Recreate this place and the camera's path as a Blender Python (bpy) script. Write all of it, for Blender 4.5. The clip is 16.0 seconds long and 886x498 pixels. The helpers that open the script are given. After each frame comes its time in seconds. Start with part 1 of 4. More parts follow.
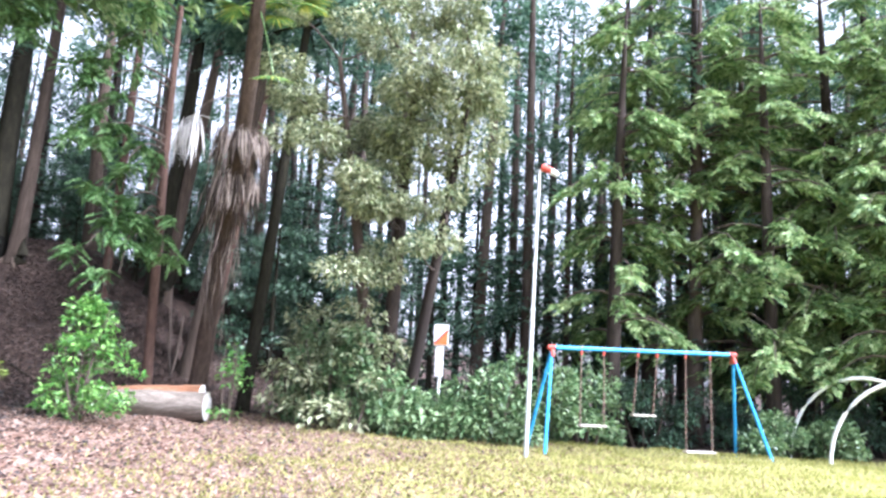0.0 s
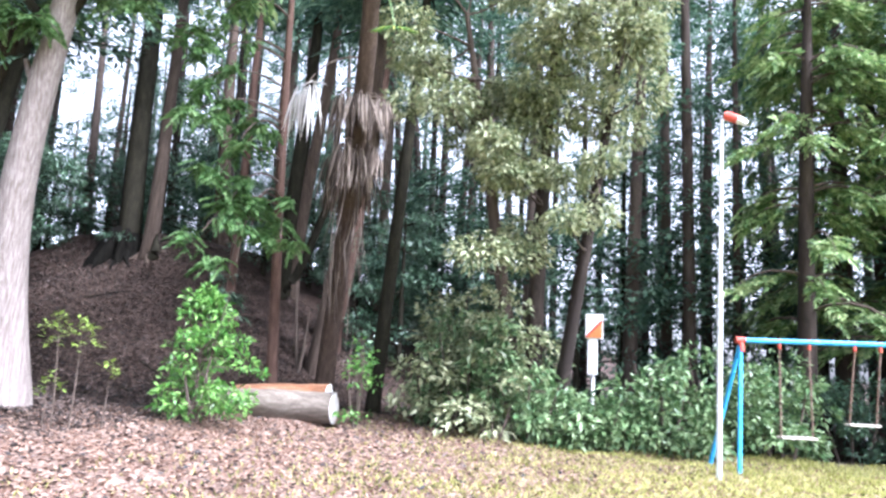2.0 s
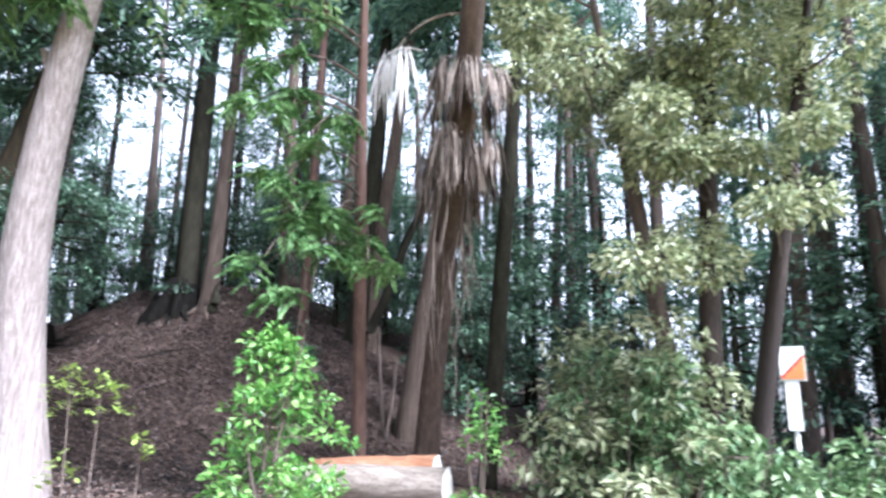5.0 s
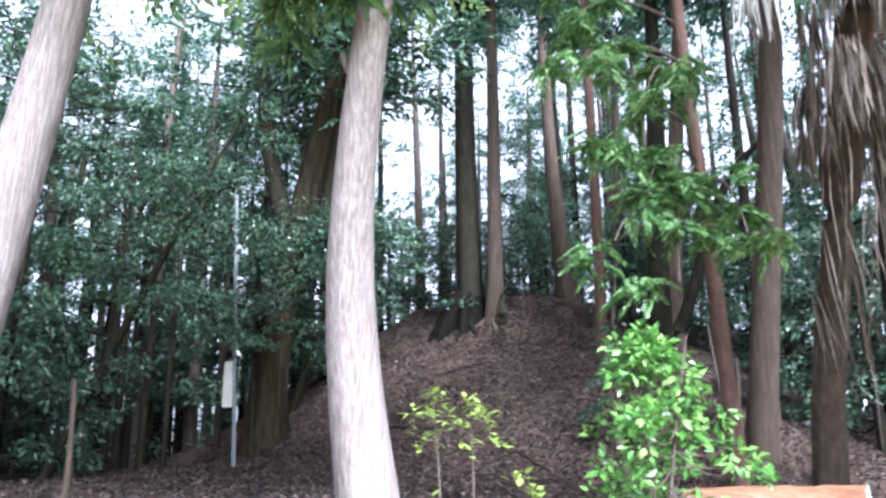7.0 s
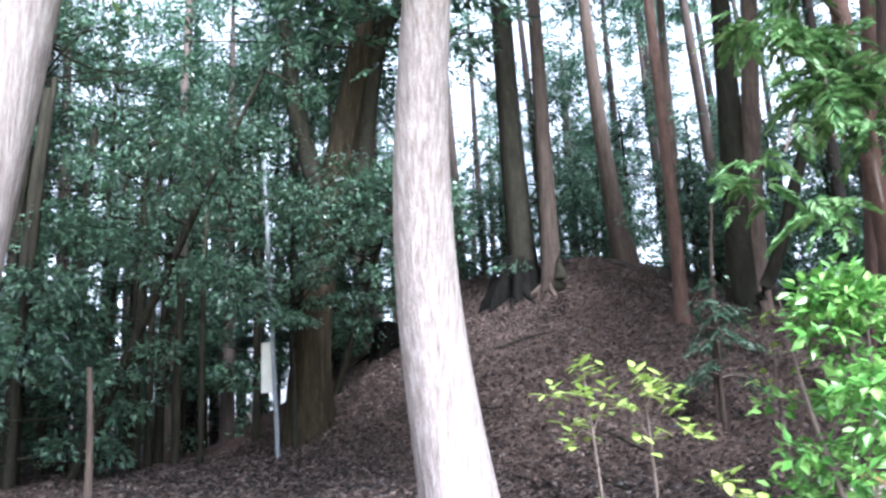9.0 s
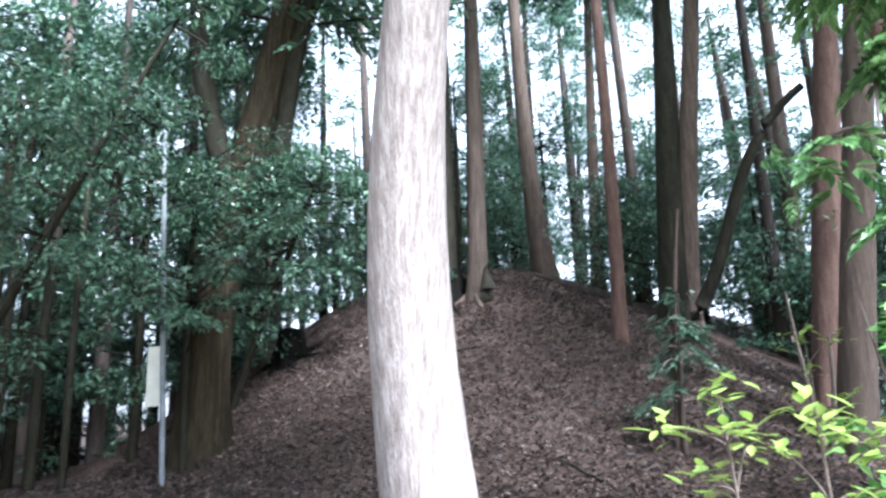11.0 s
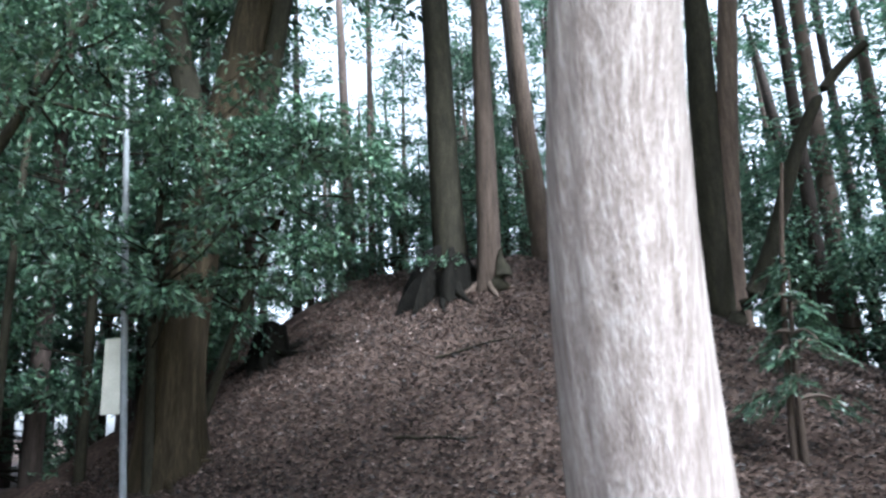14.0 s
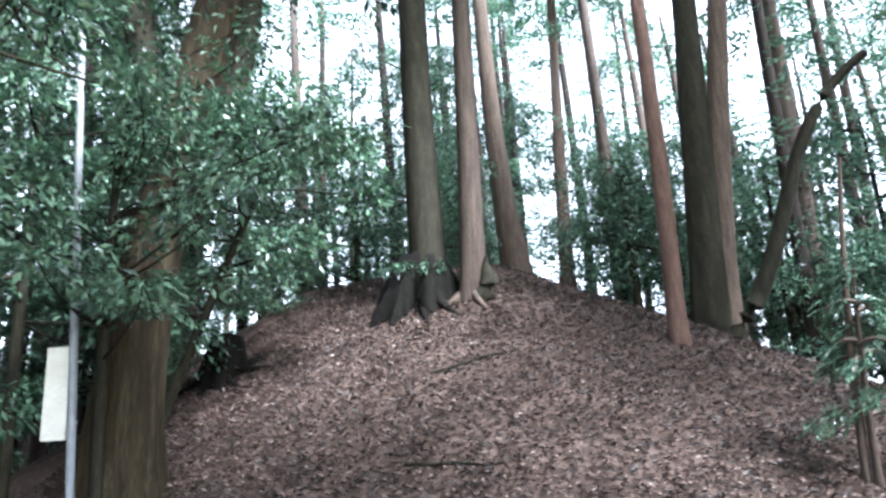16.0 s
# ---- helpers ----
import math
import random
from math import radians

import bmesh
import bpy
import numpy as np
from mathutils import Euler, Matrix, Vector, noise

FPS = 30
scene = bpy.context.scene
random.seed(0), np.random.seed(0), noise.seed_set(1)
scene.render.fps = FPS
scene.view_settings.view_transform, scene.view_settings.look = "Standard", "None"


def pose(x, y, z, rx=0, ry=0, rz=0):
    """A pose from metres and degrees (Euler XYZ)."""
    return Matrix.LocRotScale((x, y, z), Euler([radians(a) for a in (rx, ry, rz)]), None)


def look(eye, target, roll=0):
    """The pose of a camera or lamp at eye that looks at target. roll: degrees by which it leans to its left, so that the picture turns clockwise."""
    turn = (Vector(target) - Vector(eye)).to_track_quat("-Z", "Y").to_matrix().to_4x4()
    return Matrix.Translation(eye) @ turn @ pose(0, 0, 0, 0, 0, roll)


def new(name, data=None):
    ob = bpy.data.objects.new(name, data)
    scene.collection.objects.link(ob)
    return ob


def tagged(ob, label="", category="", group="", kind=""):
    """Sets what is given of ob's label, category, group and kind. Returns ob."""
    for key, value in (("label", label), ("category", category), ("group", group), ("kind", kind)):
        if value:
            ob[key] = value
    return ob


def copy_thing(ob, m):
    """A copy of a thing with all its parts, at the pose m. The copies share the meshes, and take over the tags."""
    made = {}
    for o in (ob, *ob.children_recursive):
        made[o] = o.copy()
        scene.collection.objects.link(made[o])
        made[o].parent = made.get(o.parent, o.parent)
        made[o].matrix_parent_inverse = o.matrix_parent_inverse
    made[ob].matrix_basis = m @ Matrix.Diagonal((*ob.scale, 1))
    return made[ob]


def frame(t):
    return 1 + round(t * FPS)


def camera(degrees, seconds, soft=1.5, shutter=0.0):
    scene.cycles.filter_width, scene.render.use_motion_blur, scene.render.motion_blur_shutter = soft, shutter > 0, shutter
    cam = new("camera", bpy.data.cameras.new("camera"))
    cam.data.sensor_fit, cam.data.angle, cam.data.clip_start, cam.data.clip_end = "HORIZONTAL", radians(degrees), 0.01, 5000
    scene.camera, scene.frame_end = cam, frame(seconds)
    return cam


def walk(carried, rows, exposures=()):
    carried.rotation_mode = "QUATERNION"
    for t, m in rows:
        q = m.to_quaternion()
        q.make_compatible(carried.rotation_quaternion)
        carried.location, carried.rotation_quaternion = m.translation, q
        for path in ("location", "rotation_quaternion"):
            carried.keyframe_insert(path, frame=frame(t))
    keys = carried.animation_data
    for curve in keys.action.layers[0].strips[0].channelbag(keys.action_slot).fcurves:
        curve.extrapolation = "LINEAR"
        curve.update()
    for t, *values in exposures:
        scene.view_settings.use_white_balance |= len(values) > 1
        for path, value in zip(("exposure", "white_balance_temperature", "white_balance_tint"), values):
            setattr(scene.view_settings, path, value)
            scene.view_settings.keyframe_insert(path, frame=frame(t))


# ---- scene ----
cam = camera(65.5, 16.0, 2.6, 0.4)
PATH = [
    (0, (0.92, 0.461, 1.527), (0.493, 2.382, 1.885), 2.8),
    (0.5, (0.726, 1.009, 1.537), (0.348, 2.935, 1.921), 2.6),
    (1, (0.501, 1.504, 1.562), (-0.159, 3.353, 1.945), 3.3),
    (1.5, (0.21, 1.966, 1.558), (-0.401, 3.845, 1.87), 2.7),
    (2, (-0.102, 2.436, 1.59), (-0.865, 4.256, 1.913), 2.8),
    (2.5, (-0.466, 2.825, 1.622), (-1.024, 4.719, 1.939), 2.5),
    (3, (-0.738, 3.434, 1.642), (-1.391, 5.294, 1.98), 1.7),
    (5.3, (-2.835, 5.258, 1.566), (-3.845, 6.91, 2.066), 0.73),
    (5.5, (-3.062, 5.304, 1.625), (-4.189, 6.885, 2.105), 1.47),
    (6, (-3.605, 5.447, 1.681), (-4.797, 6.979, 2.161), 0.88),
    (6.5, (-4.127, 5.674, 1.73), (-5.452, 7.087, 2.231), -0.29),
    (7, (-4.696, 5.757, 1.739), (-6.136, 7.052, 2.237), -0.74),
    (7.5, (-5.156, 5.924, 1.757), (-6.606, 7.223, 2.217), -1.73),
    (8, (-5.673, 6.048, 1.785), (-7.19, 7.272, 2.233), -1.69),
    (8.5, (-6.174, 6.171, 1.807), (-7.619, 7.482, 2.245), -2.85),
    (8.7, (-6.36, 6.278, 1.819), (-7.852, 7.536, 2.256), -3.05),
    (10.8, (-8.155, 6.829, 1.904), (-9.466, 8.271, 2.352), -2.11),
    (11, (-8.361, 6.869, 1.954), (-9.617, 8.355, 2.416), -2.01),
    (11.5, (-8.776, 7.09, 1.892), (-9.981, 8.592, 2.432), -1.17),
    (12, (-9.23, 7.154, 1.943), (-10.231, 8.797, 2.49), -1.76),
    (12.5, (-9.589, 7.402, 1.983), (-10.543, 9.088, 2.485), -1.51),
    (13, (-9.995, 7.459, 1.997), (-10.894, 9.181, 2.473), -2.09),
    (13.5, (-10.444, 7.607, 1.956), (-11.339, 9.332, 2.431), -3.95),
    (14, (-10.905, 7.838, 1.96), (-12.038, 9.415, 2.438), -2.8),
    (14.5, (-11.373, 7.869, 2.014), (-12.47, 9.472, 2.492), -3.1),
    (15, (-11.799, 8.079, 2.049), (-12.915, 9.668, 2.526), -3.69),
    (15.5, (-12.232, 8.071, 1.987), (-13.251, 9.695, 2.554), -4.06),
    (16, (-12.7, 8.175, 2.03), (-13.623, 9.87, 2.554), -3.46),
]
walk(cam, [(t, look(eye, target, roll)) for t, eye, target, roll in PATH],
     exposures=[(0.0, 2.2, 5450, 19), (3.0, 2.2, 5450, 18), (6.0, 2.38, 5340, 17), (8.5, 2.5, 5330, 15), (11.0, 2.64, 5280, 10), (12.5, 2.25, 5220, 9),
                (14.5, 2.37, 5400, 8), (15.0, 2.55, 5420, 9), (15.5, 3.03, 5450, 11), (16.0, 3.14, 5450, 10)])

# ---------------------------------------------------------------- light
SUN_EL, SUN_AZ = 50.0, 106.0   # elevation; compass angle, clockwise from +y
world = bpy.data.worlds.new("overcast_sky")
scene.world = world
world.use_nodes = True
wn = world.node_tree
wn.nodes.clear()
w_out = wn.nodes.new("ShaderNodeOutputWorld")
w_bg = wn.nodes.new("ShaderNodeBackground")
w_sky = wn.nodes.new("ShaderNodeTexSky")
w_sky.sky_type = "NISHITA"
w_sky.sun_disc = False
w_sky.sun_elevation, w_sky.sun_rotation = radians(SUN_EL), radians(SUN_AZ)
w_sky.air_density, w_sky.dust_density, w_sky.ozone_density = 1.0, 3.0, 1.5
w_hue = wn.nodes.new("ShaderNodeHueSaturation")
w_hue.inputs["Saturation"].default_value = 0.16
wn.links.new(w_sky.outputs[0], w_hue.inputs["Color"])
wn.links.new(w_hue.outputs[0], w_bg.inputs[0])
w_bg.inputs[1].default_value = 0.15
wn.links.new(w_bg.outputs[0], w_out.inputs[0])
sun_data = bpy.data.lights.new("sun", "SUN")
sun_data.energy, sun_data.angle, sun_data.color = 3.4, radians(16), (1.0, 0.97, 0.93)
sun = new("sun", sun_data)
az, el = radians(SUN_AZ), radians(SUN_EL)
sun.matrix_world = look((math.sin(az) * math.cos(el) * 50, math.cos(az) * math.cos(el) * 50, math.sin(el) * 50), (0, 0, 0))

RNG = np.random.default_rng(7)


# ---------------------------------------------------------------- materials
def material(name, colors, scale=4.0, rough=0.85, bump=0.3, stretch=(1, 1, 1), metal=0.0, island=0.0, random_ob=0.0,
             fine=6.0, translucent=0.0, spec=0.3, bump_scale=1.0):
    """Noise between colours at two scales, with bump; leaves let light through and vary from leaf to leaf."""
    m = bpy.data.materials.new(name)
    m.use_nodes = True
    nt = m.node_tree
    N, L = nt.nodes, nt.links
    b = N["Principled BSDF"]
    co = N.new("ShaderNodeTexCoord")
    mp = N.new("ShaderNodeMapping")
    mp.inputs["Scale"].default_value = stretch
    L.new(co.outputs["Object"], mp.inputs[0])
    n1 = N.new("ShaderNodeTexNoise")
    n1.inputs["Scale"].default_value, n1.inputs["Detail"].default_value = scale, 5
    n2 = N.new("ShaderNodeTexNoise")
    n2.inputs["Scale"].default_value, n2.inputs["Detail"].default_value = scale * fine, 4
    L.new(mp.outputs[0], n1.inputs["Vector"])
    L.new(mp.outputs[0], n2.inputs["Vector"])
    mix = N.new("ShaderNodeMix")
    mix.data_type = "FLOAT"
    mix.inputs[0].default_value = 0.45
    L.new(n1.outputs["Fac"], mix.inputs[2])
    L.new(n2.outputs["Fac"], mix.inputs[3])
    fac = mix.outputs[0]
    if island or random_ob:
        add = N.new("ShaderNodeMath")
        add.operation = "MULTIPLY_ADD"
        if island:
            g = N.new("ShaderNodeNewGeometry")
            L.new(g.outputs["Random Per Island"], add.inputs[0])
        else:
            g = N.new("ShaderNodeObjectInfo")
            L.new(g.outputs["Random"], add.inputs[0])
        k = island or random_ob
        add.inputs[1].default_value = k
        sub = N.new("ShaderNodeMath")
        sub.operation = "SUBTRACT"
        L.new(fac, sub.inputs[0])
        sub.inputs[1].default_value = k / 2
        L.new(sub.outputs[0], add.inputs[2])
        fac = add.outputs[0]
    ramp = N.new("ShaderNodeValToRGB")
    els = ramp.color_ramp.elements
    while len(els) < len(colors):
        els.new(0.5)
    for i, c in enumerate(colors):
        els[i].position = 0.28 + 0.44 * i / max(1, len(colors) - 1)
        els[i].color = (*c, 1)
    L.new(fac, ramp.inputs[0])
    L.new(ramp.outputs[0], b.inputs["Base Color"])
    b.inputs["Roughness"].default_value = rough
    b.inputs["Metallic"].default_value = metal
    b.inputs["Specular IOR Level"].default_value = spec
    if bump:
        bp = N.new("ShaderNodeBump")
        bp.inputs["Strength"].default_value = bump
        bp.inputs["Distance"].default_value = 0.03 * bump_scale
        L.new(mix.outputs[0], bp.inputs["Height"])
        L.new(bp.outputs[0], b.inputs["Normal"])
    if translucent:
        tr = N.new("ShaderNodeBsdfTranslucent")
        L.new(ramp.outputs[0], tr.inputs["Color"])
        ms = N.new("ShaderNodeMixShader")
        ms.inputs[0].default_value = translucent
        L.new(b.outputs[0], ms.inputs[1])
        L.new(tr.outputs[0], ms.inputs[2])
        L.new(ms.outputs[0], N["Material Output"].inputs[0])
    return m


BARK_PALE = material("pale_cypress_bark", [(0.085, 0.063, 0.052), (0.235, 0.197, 0.175), (0.44, 0.40, 0.375)], 6.0, 0.9, 1.0, (5.0, 5.0, 0.3))
BARK_BROWN = material("brown_cypress_bark", [(0.03, 0.021, 0.015), (0.066, 0.047, 0.035), (0.12, 0.088, 0.067)], 5.0, 0.95, 0.9, (3.0, 3.0, 0.3), random_ob=0.25)
BARK_DARK = material("dark_mossy_bark", [(0.010, 0.009, 0.007), (0.022, 0.020, 0.014), (0.042, 0.038, 0.024)], 4.0, 0.95, 0.9, (2.0, 2.0, 0.5), spec=0.08)
# dark root bark, with the shade of the hollow put into a near-black colour
BARK_ROOT_SHADED = material("shaded_root_bark", [(0.002, 0.002, 0.0015), (0.005, 0.0045, 0.0035), (0.012, 0.011, 0.008)], 4.0, 0.95, 1.0, (2.0, 2.0, 0.5), spec=0.08)
BARK_FLUTED = material("fluted_brown_bark", [(0.008, 0.006, 0.004), (0.026, 0.020, 0.012), (0.066, 0.052, 0.031)], 4.0, 0.95, 1.0, (3.0, 3.0, 0.2), spec=0.08)
BARK_RED = material("reddish_pine_bark", [(0.038, 0.022, 0.016), (0.08, 0.046, 0.034), (0.13, 0.08, 0.061)], 5.0, 0.95, 0.9, (2.5, 2.5, 0.5))
BARK_FAR = material("plantation_bark", [(0.022, 0.016, 0.013), (0.05, 0.037, 0.03), (0.095, 0.072, 0.06)], 3.0, 0.95, 0.5, (2, 2, 0.3), random_ob=0.5)
BARK_PALM = material("palm_fibre", [(0.022, 0.015, 0.010), (0.052, 0.035, 0.025), (0.10, 0.07, 0.05)], 6.0, 0.95, 1.0, (2, 2, 0.8))
LEAF_FAR = material("far_needle_leaf", [(0.03, 0.07, 0.05), (0.075, 0.14, 0.09), (0.14, 0.22, 0.14)], 0.6, 0.55, 0, island=0.5, translucent=0.4)
LEAF_CYPRESS = material("cypress_leaf", [(0.07, 0.14, 0.045), (0.18, 0.285, 0.10), (0.36, 0.44, 0.20)], 0.8, 0.5, 0, island=0.5, translucent=0.3)
LEAF_SPRAY = material("fresh_cypress_spray", [(0.045, 0.105, 0.032), (0.10, 0.20, 0.062), (0.20, 0.32, 0.13)], 0.8, 0.45, 0, island=0.5, translucent=0.35)
LEAF_DARK = material("dark_evergreen_leaf", [(0.022, 0.048, 0.030), (0.052, 0.108, 0.062), (0.12, 0.20, 0.12)], 0.7, 0.32, 0, island=0.6, translucent=0.18, spec=0.5)
LEAF_OLIVE = material("olive_oak_leaf", [(0.11, 0.145, 0.065), (0.24, 0.275, 0.135), (0.40, 0.42, 0.25)], 0.8, 0.45, 0, island=0.7, translucent=0.25, spec=0.5)
LEAF_BRIGHT = material("bright_shrub_leaf", [(0.06, 0.17, 0.03), (0.11, 0.27, 0.05), (0.22, 0.40, 0.10)], 1.0, 0.35, 0, island=0.6, translucent=0.3, spec=0.5)
LEAF_YELLOW = material("yellow_green_leaf", [(0.11, 0.19, 0.03), (0.21, 0.31, 0.06), (0.35, 0.42, 0.12)], 2.0, 0.35, 0, island=0.5, random_ob=0.0, translucent=0.3, spec=0.5)
LEAF_BUSH = material("undergrowth_leaf", [(0.055, 0.115, 0.04), (0.125, 0.205, 0.085), (0.24, 0.33, 0.16)], 0.8, 0.4, 0, island=0.6, translucent=0.22, spec=0.45)
PALM_GREEN = material("palm_frond_green", [(0.05, 0.13, 0.03), (0.12, 0.225, 0.05), (0.32, 0.33, 0.06)], 2.0, 0.4, 0, island=0.5, translucent=0.3)
PALM_BLEACHED = material("bleached_palm_frond", [(0.36, 0.34, 0.32), (0.48, 0.455, 0.43), (0.60, 0.58, 0.55)], 3.0, 0.8, 0, island=0.7, translucent=0.15)
PALM_DEAD = material("dead_palm_frond", [(0.04, 0.029, 0.022), (0.10, 0.074, 0.058), (0.25, 0.205, 0.17)], 3.0, 0.8, 0, island=0.7, translucent=0.15)
# wood-floor shade is put into this dark colour; the palest leaves stand for glints
LITTER_SHADED = material("fallen_leaves", [(0.008, 0.005, 0.004), (0.015, 0.0095, 0.0072), (0.027, 0.0172, 0.013), (0.155, 0.108, 0.086)], 2.0, 0.5, 0, island=0.95, translucent=0.1, spec=0.5)
# yard leaves, with the open light put into a paler colour
LITTER_LIT = material("pink_brown_leaves_lit", [(0.13, 0.074, 0.05), (0.25, 0.152, 0.108), (0.37, 0.26, 0.20)], 2.0, 0.6, 0, island=0.8, translucent=0.15)
GRASS = material("short_dry_grass", [(0.15, 0.165, 0.035), (0.31, 0.31, 0.085), (0.48, 0.45, 0.18)], 1.0, 0.7, 0, island=0.7, translucent=0.3)
TWIG = material("twig_bark", [(0.06, 0.045, 0.035), (0.13, 0.10, 0.08)], 8.0, 0.9, 0.4)
PAINT_BLUE = material("blue_gloss_paint", [(0.02, 0.20, 0.46), (0.035, 0.29, 0.58), (0.10, 0.38, 0.62)], 5.0, 0.4, 0.1, spec=0.5)
PAINT_RED = material("faded_red_paint", [(0.30, 0.05, 0.035), (0.48, 0.09, 0.06)], 14.0, 0.5, 0.2)
PAINT_WHITE = material("chalky_white_paint", [(0.70, 0.70, 0.68), (0.84, 0.84, 0.83)], 6.0, 0.5, 0.15)
ORANGE = material("weathered_orange_board", [(0.45, 0.14, 0.04), (0.62, 0.24, 0.08)], 9.0, 0.6, 0.2)
STEEL = material("galvanised_steel", [(0.48, 0.50, 0.51), (0.70, 0.72, 0.73)], 8.0, 0.4, 0.15, metal=0.25)
DULL_STEEL = material("dull_grey_steel", [(0.13, 0.14, 0.145), (0.24, 0.25, 0.26)], 8.0, 0.6, 0.2, metal=0.2)
CHAIN = material("rusty_chain", [(0.13, 0.08, 0.06), (0.30, 0.22, 0.18)], 30.0, 0.7, 0.3, metal=0.4)
SEAT = material("weathered_seat_board", [(0.34, 0.30, 0.25), (0.58, 0.54, 0.48)], 8.0, 0.7, 0.3, (1, 6, 1))
CLOTH_RED = material("windsock_red_cloth", [(0.50, 0.07, 0.05), (0.68, 0.13, 0.09)], 8.0, 0.8, 0.3)
CLOTH_WHITE = material("windsock_white_cloth", [(0.62, 0.62, 0.62), (0.80, 0.80, 0.80)], 8.0, 0.8, 0.3)
LOG_GREY = material("weathered_log", [(0.06, 0.047, 0.036), (0.16, 0.132, 0.106), (0.32, 0.285, 0.24)], 5.0, 0.9, 0.8, (0.35, 3, 3))
LOG_RUST = material("rotten_orange_log", [(0.12, 0.055, 0.03), (0.26, 0.12, 0.06), (0.38, 0.25, 0.17)], 5.0, 0.9, 0.8, (0.35, 3, 3))
LOG_CUT = material("bleached_cut_face", [(0.60, 0.56, 0.50), (0.80, 0.77, 0.72)], 9.0, 0.8, 0.3)
SIGN_PAINT = material("cream_sign_paint", [(0.50, 0.48, 0.40), (0.66, 0.64, 0.55)], 5.0, 0.6, 0.1)


def ground_material():
    m = bpy.data.materials.new("leafy_ground")
    m.use_nodes = True
    N, L = m.node_tree.nodes, m.node_tree.links
    b = N["Principled BSDF"]
    geo = N.new("ShaderNodeNewGeometry")
    # crumbs of leaf litter, coloured dark to carry the shade under the trees
    vor = N.new("ShaderNodeTexVoronoi")
    vor.inputs["Scale"].default_value = 16
    L.new(geo.outputs["Position"], vor.inputs["Vector"])
    n = N.new("ShaderNodeTexNoise")
    n.inputs["Scale"].default_value, n.inputs["Detail"].default_value = 1.3, 8
    L.new(geo.outputs["Position"], n.inputs["Vector"])
    sep = N.new("ShaderNodeSeparateColor")
    L.new(vor.outputs["Color"], sep.inputs[0])
    mix = N.new("ShaderNodeMix")
    mix.data_type = "FLOAT"
    mix.inputs[0].default_value = 0.5
    L.new(sep.outputs[0], mix.inputs[2])
    L.new(n.outputs["Fac"], mix.inputs[3])
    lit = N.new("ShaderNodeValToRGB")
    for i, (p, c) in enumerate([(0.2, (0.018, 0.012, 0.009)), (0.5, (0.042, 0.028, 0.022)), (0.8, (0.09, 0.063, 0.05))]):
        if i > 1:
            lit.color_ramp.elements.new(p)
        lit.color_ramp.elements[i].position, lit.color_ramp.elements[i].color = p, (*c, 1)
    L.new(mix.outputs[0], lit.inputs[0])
    # mown grass of the play yard
    n2 = N.new("ShaderNodeTexNoise")
    n2.inputs["Scale"].default_value, n2.inputs["Detail"].default_value = 30, 6
    L.new(geo.outputs["Position"], n2.inputs["Vector"])
    gr = N.new("ShaderNodeValToRGB")
    for i, (p, c) in enumerate([(0.3, (0.15, 0.16, 0.045)), (0.5, (0.30, 0.30, 0.10)), (0.7, (0.46, 0.43, 0.20))]):
        if i > 1:
            gr.color_ramp.elements.new(p)
        gr.color_ramp.elements[i].position, gr.color_ramp.elements[i].color = p, (*c, 1)
    L.new(n2.outputs["Fac"], gr.inputs[0])
    # where grass grows: to the east, in patches further west
    xyz = N.new("ShaderNodeSeparateXYZ")
    L.new(geo.outputs["Position"], xyz.inputs[0])
    east = N.new("ShaderNodeMapRange")
    east.inputs["From Min"].default_value, east.inputs["From Max"].default_value = -6.0, 4.5
    L.new(xyz.outputs[0], east.inputs["Value"])
    north = N.new("ShaderNodeMapRange")
    north.inputs["From Min"].default_value, north.inputs["From Max"].default_value = 19.5, 15.0
    L.new(xyz.outputs[1], north.inputs["Value"])
    n3 = N.new("ShaderNodeTexNoise")
    n3.inputs["Scale"].default_value, n3.inputs["Detail"].default_value = 0.55, 6
    L.new(geo.outputs["Position"], n3.inputs["Vector"])
    a1 = N.new("ShaderNodeMath")
    a1.operation = "ADD"
    L.new(east.outputs[0], a1.inputs[0])
    L.new(n3.outputs["Fac"], a1.inputs[1])
    a2 = N.new("ShaderNodeMapRange")
    a2.inputs["From Min"].default_value, a2.inputs["From Max"].default_value = 0.78, 1.02
    L.new(a1.outputs[0], a2.inputs["Value"])
    a3 = N.new("ShaderNodeMath")
    a3.operation = "MULTIPLY"
    L.new(a2.outputs[0], a3.inputs[0])
    L.new(north.outputs[0], a3.inputs[1])
    # trodden earth of the yard, strewn with needles; its open light is painted in as a paler colour
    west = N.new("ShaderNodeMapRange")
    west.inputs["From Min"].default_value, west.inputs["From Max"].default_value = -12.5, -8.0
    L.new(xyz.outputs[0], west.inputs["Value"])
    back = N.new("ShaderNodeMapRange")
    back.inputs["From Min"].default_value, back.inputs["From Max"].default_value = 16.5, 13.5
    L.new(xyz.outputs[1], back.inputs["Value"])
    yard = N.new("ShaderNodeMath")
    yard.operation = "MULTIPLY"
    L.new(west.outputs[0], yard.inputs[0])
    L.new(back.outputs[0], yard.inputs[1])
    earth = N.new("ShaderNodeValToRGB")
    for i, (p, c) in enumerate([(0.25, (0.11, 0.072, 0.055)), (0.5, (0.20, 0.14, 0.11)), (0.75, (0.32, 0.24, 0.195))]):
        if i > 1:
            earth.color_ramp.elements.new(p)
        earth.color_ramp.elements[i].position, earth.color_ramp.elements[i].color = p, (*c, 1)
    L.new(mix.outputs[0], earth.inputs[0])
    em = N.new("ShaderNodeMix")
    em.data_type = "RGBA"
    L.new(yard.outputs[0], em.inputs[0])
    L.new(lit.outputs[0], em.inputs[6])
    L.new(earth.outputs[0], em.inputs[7])
